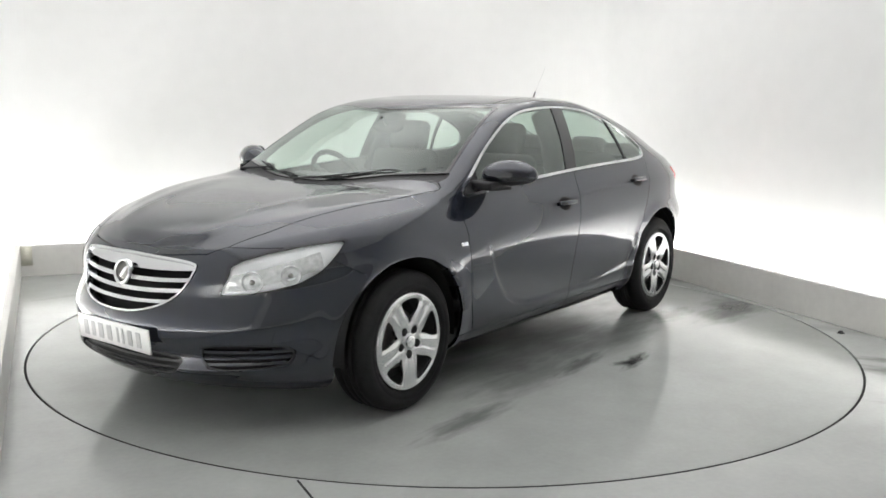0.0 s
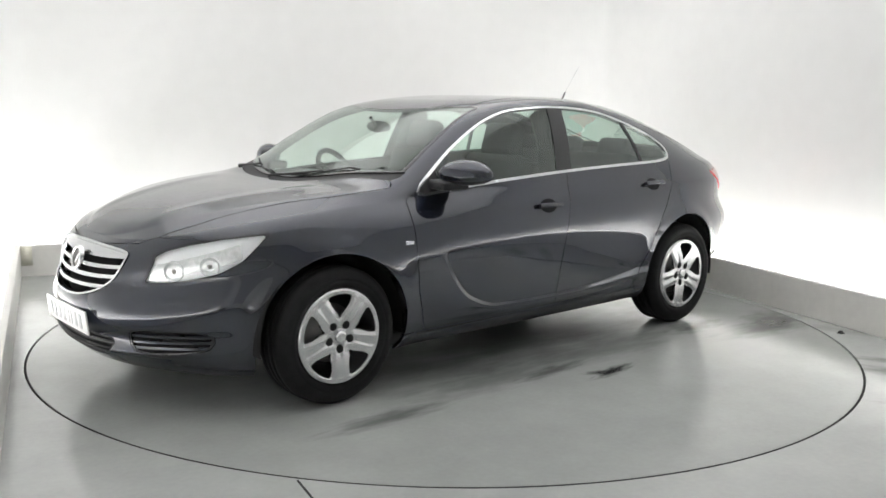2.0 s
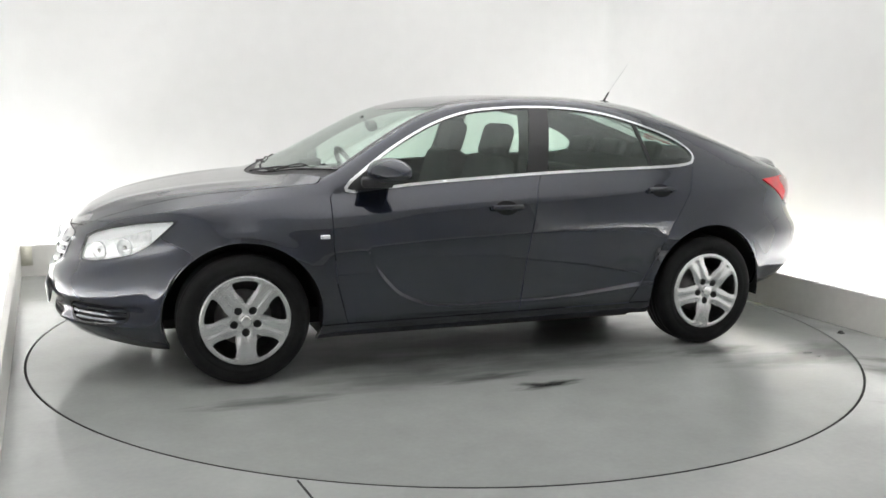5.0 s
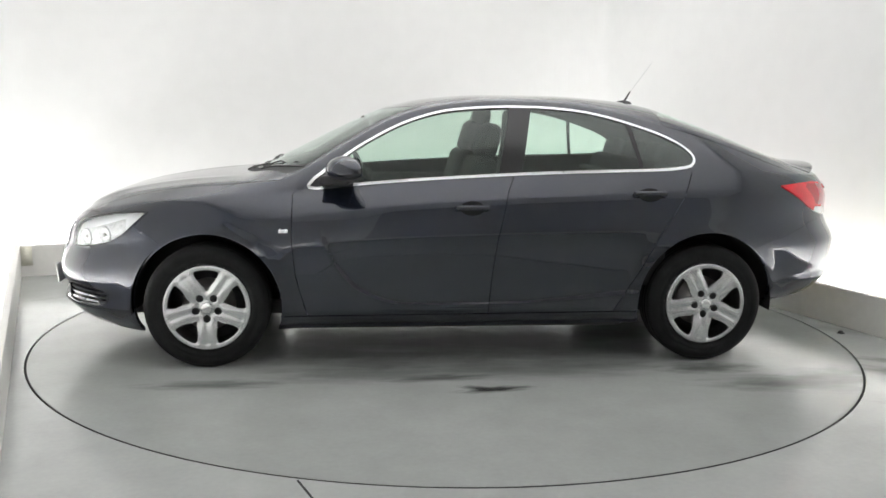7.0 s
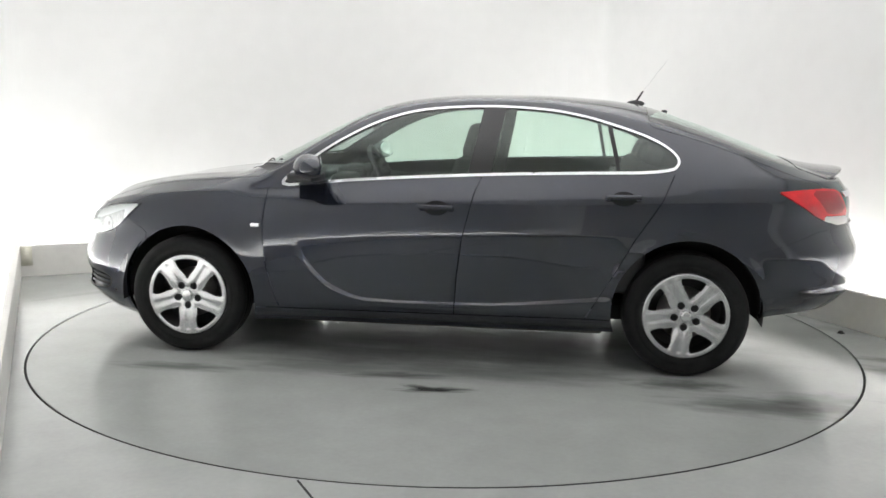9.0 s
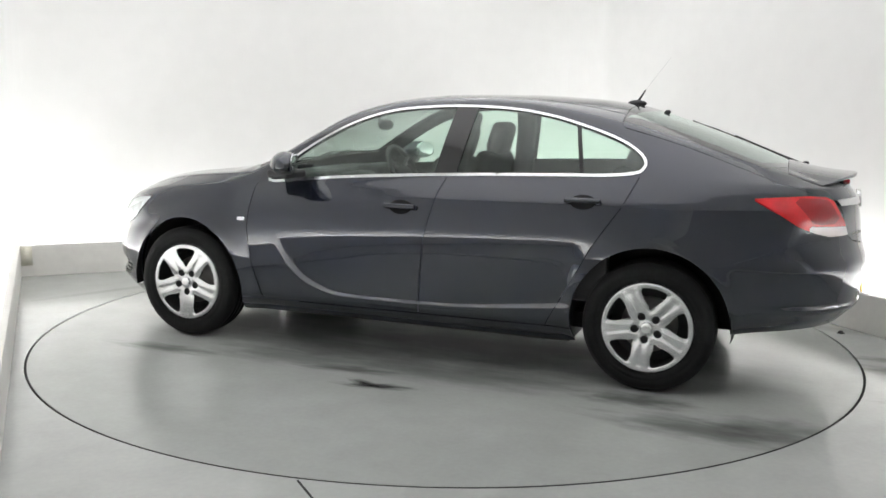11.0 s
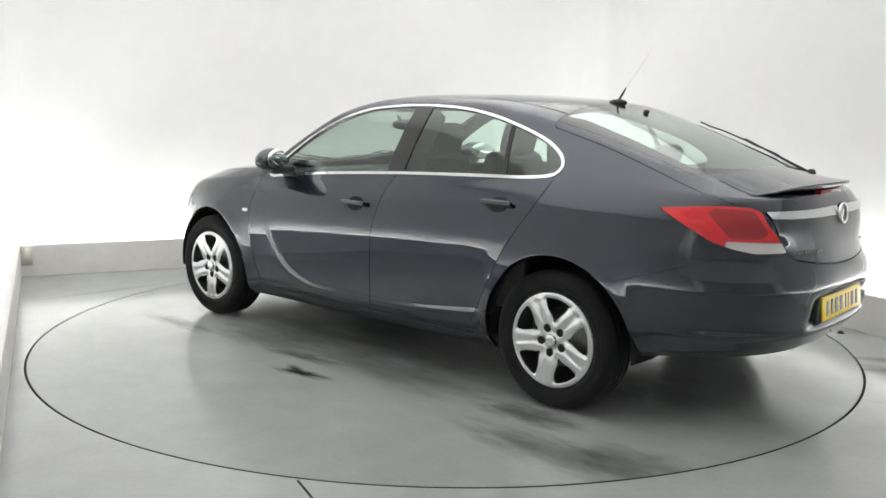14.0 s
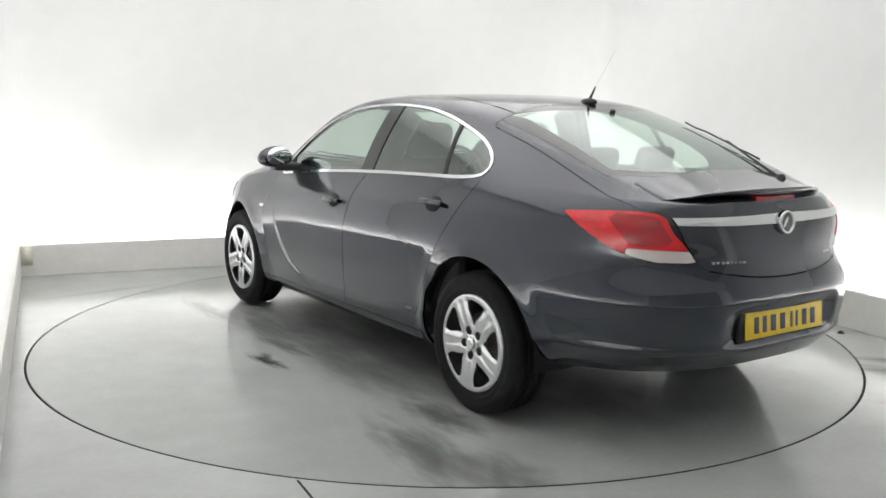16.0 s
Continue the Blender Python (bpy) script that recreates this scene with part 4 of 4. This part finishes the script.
badge("front_badge", at_nose(.672) + .016, .668, .058, (1, 0, .22), CAR)
for key, name in (("intake", "lower_intake"),):
    ob = part(name, skin_bm(SK[key], both=True, rim=0, lift=-.05), M_SHELL, CAR, "black lower air intake with slats")
    rim, ins = SK[key].split(lambda v: -.008 - intake_field(v))
    part("intake_frame", skin_bm(rim, both=True, rim=.05, lift=0), M_BLACK, ob)
    for z0 in (.275, .298, .321):
        bar, _ = ins.split(lambda v: np.abs(v[:, 2] - z0) - .0045)
        part("slat", skin_bm(bar, both=True, rim=.03, lift=-.008), M_BLACK, ob)
for side in "LR":
    ob = part("fog_lamp_panel", skin_bm(SK["fog"], side, rim=0, lift=-.03), M_BLACK, CAR, "black slatted bumper insert")
    rim, ins = SK["fog"].split(lambda v: -.007 - fog_field(v))
    part("panel_frame", skin_bm(rim, side, rim=.03, lift=-.002), M_GLOSSBLACK, ob)
    for z0 in (.318, .343, .368):
        bar, _ = ins.split(lambda v: np.abs(v[:, 2] - z0) - .006)
        part("slat", skin_bm(bar, side, rim=.025, lift=-.006), M_PAINT, ob)


# ---- number plates: their characters are plain bars, the front ones with glare painted in
def plate(name, x, zc, facing, material, lean, label):
    m = Matrix.Translation((x, 0, zc)) @ pose(0, 0, 0, 0, 0, -90 if facing > 0 else 90) @ pose(0, 0, 0, lean, 0, 0)
    ob = part(name, boxm(-.26, -.005, -.0555, .26, .005, .0555, bevel=.004, m=m), material, CAR, label)
    xs = (-.188, -.128, -.075, -.040, .022, .085, .142, .196)
    ws = (.022, .022, .010, .010, .024, .024, .018, .022)
    for q, w in zip(xs, ws):
        b = boxm(q - w * .7, .0055, -.034, q + w * .7, .0072, .034, m=m)
        # pale colour on the front bars stands for glare over dark print
        part("plate_bar", b, M_INK if facing < 0 else M_PALE, ob, smooth=False)
    return ob


plate("front_plate", at_nose(.405) + .009, .402, 1, M_WHITE, -6, "white number plate with bars paled by painted-in glare")
plate("rear_plate", at_tail(.556) - .010, .536, -1, M_YELLOW, 5, "yellow number plate with black bars")
bm = boxm(at_tail(.556) - .004, -.285, .468, at_tail(.556) + .03, .285, .608, bevel=.004)
part("plate_recess", bm, M_BLACK, CAR, "black plate recess")

# ---- tailgate: bright bar, badge, lip spoiler, brake lamp, script bars
strip, _ = SK["gate"].split(lambda v: np.maximum(np.abs(v[:, 2] - .962) - (.020 - .012 * np.abs(v[:, 1])), v[:, 0] + 2.0))
part("tailgate_trim", skin_bm(strip, both=True, lift=.010, rim=.012), M_CHROME, CAR, "bright chrome tailgate strip")
badge("rear_badge", at_tail(.95) - .014, .948, .050, (-1, 0, .12), CAR)


def screen_point(x, y):
    """A point of the top skin."""
    col = int(np.argmin(np.abs(GRID[-1, :, 0] - x)))
    line = GRID[NV:, col]
    o = np.argsort(line[:, 1])
    return Vector((x, y, float(np.interp(abs(y), line[o, 1], line[o, 2]))))


def spoiler_bm():
    bm = bmesh.new()
    rows = []
    n = 44
    wide = .53
    for i in range(n + 1):
        y = -wide + 2 * wide * i / n
        q = abs(y) / wide
        e = 1 - q ** 2.5
        x0, xt = -1.97, -2.315 + .19 * q ** 2.2
        zb = screen_point(x0, y).z
        zt = 1.084 * e + (screen_point(max(xt, -2.2), y).z - .003) * (1 - e)
        prof = []
        for s in (0, .2, .4, .6, .8, .94, 1):
            x = x0 + (xt - x0) * s
            z = zb + (zt - zb) * (1 - (1 - s) ** 1.7) + .004 * e
            prof.append((x, max(z, screen_point(max(x, -2.25), y).z + .0015) if x > -2.2 else z))
        prof += [(xt + .002, zt - .010 * e), (xt + .03, zt - .022 * e), (xt + .07, zt - .040 * e - .004), (xt + .12, zt - .065 * e - .006)]
        rows.append([bm.verts.new((x, y, z)) for x, z in prof])
    for a, b in zip(rows, rows[1:]):
        for j in range(len(a) - 1):
            bm.faces.new((a[j], b[j], b[j + 1], a[j + 1]))
    bm.faces.new(rows[0])
    bm.faces.new(rows[-1][::-1])
    bmesh.ops.recalc_face_normals(bm, faces=bm.faces)
    return bm


SP = part("spoiler", spoiler_bm(), M_PAINT, CAR, "dark blue-grey lip spoiler")
part("brake_lamp", boxm(-2.278, -.13, 1.022, -2.235, .13, 1.054, bevel=.005), M_DARKRED, SP, "dark red high brake lamp")
REAR = GRID[:NV, -NU3:].reshape(-1, 3)
for y0, n in ((.40, 8), (-.30, 3)):
    for i in range(n):
        y = y0 - .020 * i
        k = int(np.argmin(np.hypot(REAR[:, 1] - abs(y), REAR[:, 2] - .80)))
        x = float(REAR[k, 0])
        part("script_bar", boxm(x - .004, y - .007, .796, x + .012, y + .007, .806, bevel=.0015), M_STEEL, CAR)

# ---- handles, repeaters, mirrors
for x, z in ((-.035, .862), (-1.02, .938)):
    p, n = side_at(x, z)

    def cup(p=p, n=n):
        bm = bmesh.new()
        ball(bm, (0, 0, 0), (.066, .0045, .040), m=frame_to(p, n))
        return bm

    def grip(p=p, n=n):
        m = frame_to(p + n * .022, n)
        bm = boxm(-.092, -.008, -.013, .092, .010, .013, bevel=.0075, m=m)
        for q in (-.078, .078):
            box(bm, q - .013, -.026, -.011, q + .014, .0, .011, bevel=.004, m=m)
        return bm

    door = "front_door" if x > -.5 else "rear_door"
    for suffix, fix in (("", lambda q: q), (".001", mirrored)):
        owner = bpy.data.objects[door + suffix]
        part("handle_cup", fix(cup()), M_SHELL, owner, "dark hollow behind the handle")
        part("door_handle", fix(grip()), M_PAINT, owner, "dark blue-grey door handle")

p, n = side_at(.967, .738)
pair("side_repeater", lambda: boxm(-.026, -.006, -.011, .026, .007, .011, bevel=.005, m=frame_to(p, n)), M_REFLECTOR, "small clear side repeater lamp")


def mirror_shell(upper):
    bm = bmesh.new()
    c = Vector((.645, .960, 1.058))
    ball(bm, c, (.090, .132, .080), 32, 20)
    for v in bm.verts:
        d = v.co - c
        if d.x < -.055:
            v.co.x = c.x - .055
        if d.z < 0:
            v.co.z = c.z + d.z * .62
        v.co.x -= (v.co.y - c.y) * .35
    cut = c.z - .022
    g = list(bm.verts) + list(bm.edges) + list(bm.faces)
    bmesh.ops.bisect_plane(bm, geom=g, plane_co=(0, 0, cut), plane_no=(0, 0, 1), clear_inner=upper, clear_outer=not upper)
    return bm


def mirror_arm():
    m = pose(.69, .865, 1.010, 0, 0, -12)
    bm = boxm(-.085, -.075, -.026, .075, .09, .022, bevel=.016, m=m)
    return bm


def mirror_glass():
    bm = bmesh.new()
    lathe(bm, [(1, 0), (.97, .004), (0, .004)], pose(.589, .958, 1.077, 0, 0, 0) @ pose(0, 0, 0, 0, 0, 90 + 19) @ Matrix.Diagonal((.098, 1, .056, 1)), sides=40)
    return bm


for side in "LR":
    fix = (lambda b: b) if side == "L" else mirrored
    ob = part("door_mirror", fix(mirror_shell(True)), M_PAINT, CAR, "dark blue-grey door mirror")
    part("lower_shell", fix(mirror_shell(False)), M_BLACK, ob, "black lower mirror shell")
    part("mirror_arm", fix(mirror_arm()), M_BLACK, ob, "black mirror arm")
    part("mirror_glass", fix(mirror_glass()), M_MIRROR, ob, "mirror glass")

# ---- aerial, washer jet, wipers
bm = bmesh.new()
ball(bm, (-1.125, 0, 1.434), (.055, .028, .020))
AER = part("aerial", bm, M_BLACK, CAR, "black roof aerial with a thin rod")
part("aerial_rod", tube(bmesh.new(), [(-1.125, 0, 1.44), (-1.148, 0, 1.477), (-1.168, 0, 1.51)], .006, 8, [1.3, 1, .7]), M_BLACK, AER, "black rod foot")
part("aerial_whip", tube(bmesh.new(), [(-1.168, 0, 1.51), (-1.30, 0, 1.69)], .0009, 6), M_PALE, AER, "thin pale aerial whip")
bm = bmesh.new()
ball(bm, (-1.30, 0, 1.388), (.018, .011, .012))
part("washer_jet", bm, M_BLACK, CAR, "small black washer jet")


def wiper(name, pts, lift, label, arm_from):
    q = [screen_point(x, y) + Vector((0, 0, lift)) for x, y in pts]
    ob = part(name, tube(bmesh.new(), q, .0045, 6), M_BLACK, CAR, label)
    a = screen_point(*arm_from)
    mid = q[len(q) // 2] + Vector((0, 0, .007))
    part("wiper_arm", tube(bmesh.new(), [a, a + Vector((0, 0, .010)), (a + mid) / 2 + Vector((0, 0, .004)), mid], .0055, 6, [1.8, 1.5, 1, .8]), M_BLACK, ob, "black wiper arm")
    return ob


wiper("front_wiper", [(1.165 - .30 * (y / .7) ** 2 - .03, y) for y in np.linspace(.62, .02, 9)], .004, "black windscreen wiper", (1.195, -.02))
wiper("front_wiper", [(1.165 - .30 * (y / .7) ** 2 - .03, y) for y in np.linspace(-.06, -.55, 9)], .004, "black windscreen wiper", (1.07, -.58))
wiper("rear_wiper", [(x, y) for x, y in zip(np.linspace(-1.40, -1.84, 8), np.linspace(-.43, -.47, 8))], .016, "black rear wiper", (-2.05, -.34))
q = screen_point(-2.06, -.335)
bm = bmesh.new()
lathe(bm, [(.024, -.01), (.022, .012), (.016, .030), (0, .034)], Matrix.Translation(q) @ pose(0, 0, 0, 90), sides=16)
part("wiper_pivot", bm, M_BLACK, bpy.data.objects["rear_wiper"], "black pivot cap")

# ---- cabin
def seat(x, y, wide, rear=False):
    ob = part("seat", boxm(-.26, -wide / 2, -.10, .28, wide / 2, .06, bevel=.05, m=pose(x + .12, y, .50)), M_SEAT, CAR, "dark grey cloth seat")
    lean = -16 if not rear else -22
    m = pose(x - .14, y, .52, 0, lean, 0)
    part("backrest", boxm(-.07, -wide / 2, 0, .07, wide / 2, .62, bevel=.055, m=m), M_SEAT, ob)
    return ob, m


for y in (.37, -.37):
    ob, m = seat(.14, y, .50)
    part("headrest", boxm(-.055, -.145, .60, .055, .145, .815, bevel=.05, m=m), M_SEAT, ob)
    for q in (-.05, .05):
        part("headrest_post", tube(bmesh.new(), [m @ Vector((0, q, .55)), m @ Vector((0, q, .66))], .007, 8), M_STEEL, ob)
ob, m = seat(-.82, 0, 1.30, True)
for y in (.42, 0, -.42):
    part("headrest", boxm(-.045, y - .125, .60, .045, y + .125, .735, bevel=.04, m=m), M_SEAT, ob)
bm = boxm(.62, -.70, .55, 1.0, .70, .93, bevel=.06)
box(bm, .80, -.68, .85, 1.08, .68, .975, bevel=.03)
box(bm, .58, -.56, .86, .78, -.18, 1.0, bevel=.04)
box(bm, .60, -.14, .86, .74, .14, .97, bevel=.03)
part("dashboard", bm, M_DASH, CAR, "dark dashboard")
bm = bmesh.new()
m = pose(.50, -.37, .955, 0, -62, 0)
ring = [m @ Vector((.185 * math.cos(t), .185 * math.sin(t), 0)) for t in [2 * math.pi * i / 40 for i in range(41)]]
tube(bm, ring, .016, 10)
for t in (90, 210, 330):
    a = math.radians(t + 90)
    tube(bm, [m @ Vector((0, 0, -.02)), m @ Vector((.18 * math.cos(a), .18 * math.sin(a), 0))], .016, 8)
ball(bm, m @ Vector((0, 0, -.01)), (.06, .06, .04))
tube(bm, [m @ Vector((0, 0, -.02)), m @ Vector((0, 0, -.28))], .035, 10)
part("steering_wheel", bm, M_DASH, CAR, "dark steering wheel")
part("cabin_floor", boxm(-1.5, -.74, .26, 1.1, .74, .34), M_SHELL, CAR, smooth=False)
part("parcel_shelf", boxm(-1.78, -.62, .985, -1.02, .62, 1.01, bevel=.008), M_DASH, CAR, "dark parcel shelf")
part("centre_console", boxm(-.45, -.12, .34, .62, .12, .62, bevel=.04), M_DASH, CAR)
bm = bmesh.new()
ball(bm, (.47, 0, 1.275), (.02, .115, .035), m=pose(0, 0, 0, 0, 0, 0))
tube(bm, [(.49, 0, 1.28), (.53, 0, 1.33)], .010, 8)
part("rear_view_mirror", bm, M_BLACK, CAR, "black rear-view mirror")
for y in (.67, -.67):
    part("pillar_lining", tube(bmesh.new(), [(-.24, y * 1.10, .95), (-.29, y * .96, 1.22), (-.31, y * .84, 1.36)], .065, 10), M_DASH, CAR)
    part("door_lining", boxm(-1.15, y * 1.2 - .03, .42, .85, y * 1.2 + .03, .93, bevel=.02), M_DASH, CAR)


# ---------------------------------------------------------------- movement
OFFSET = Vector((-0.004, -0.030 - SHIFT, 0))


def heading(t):
    """The turntable's turn in degrees: it starts slowly, then goes on evenly."""
    if t >= 1.5:
        return 224.85 - 6.893 * (t - 1.5)
    return float(np.interp(t, [0, .5, 1.0, 1.5], [233.56, 231.45, 228.30, 224.85]))


def motions():
    times = [0, 0.25, 0.5, 0.75, 1.0, 1.25] + [1.5 + 0.5 * i for i in range(30)]
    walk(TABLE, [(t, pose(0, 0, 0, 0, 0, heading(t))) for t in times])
    walk(CAR, [(t, pose(0, 0, 0, 0, 0, heading(t)) @ Matrix.Translation(OFFSET)) for t in times])


motions()
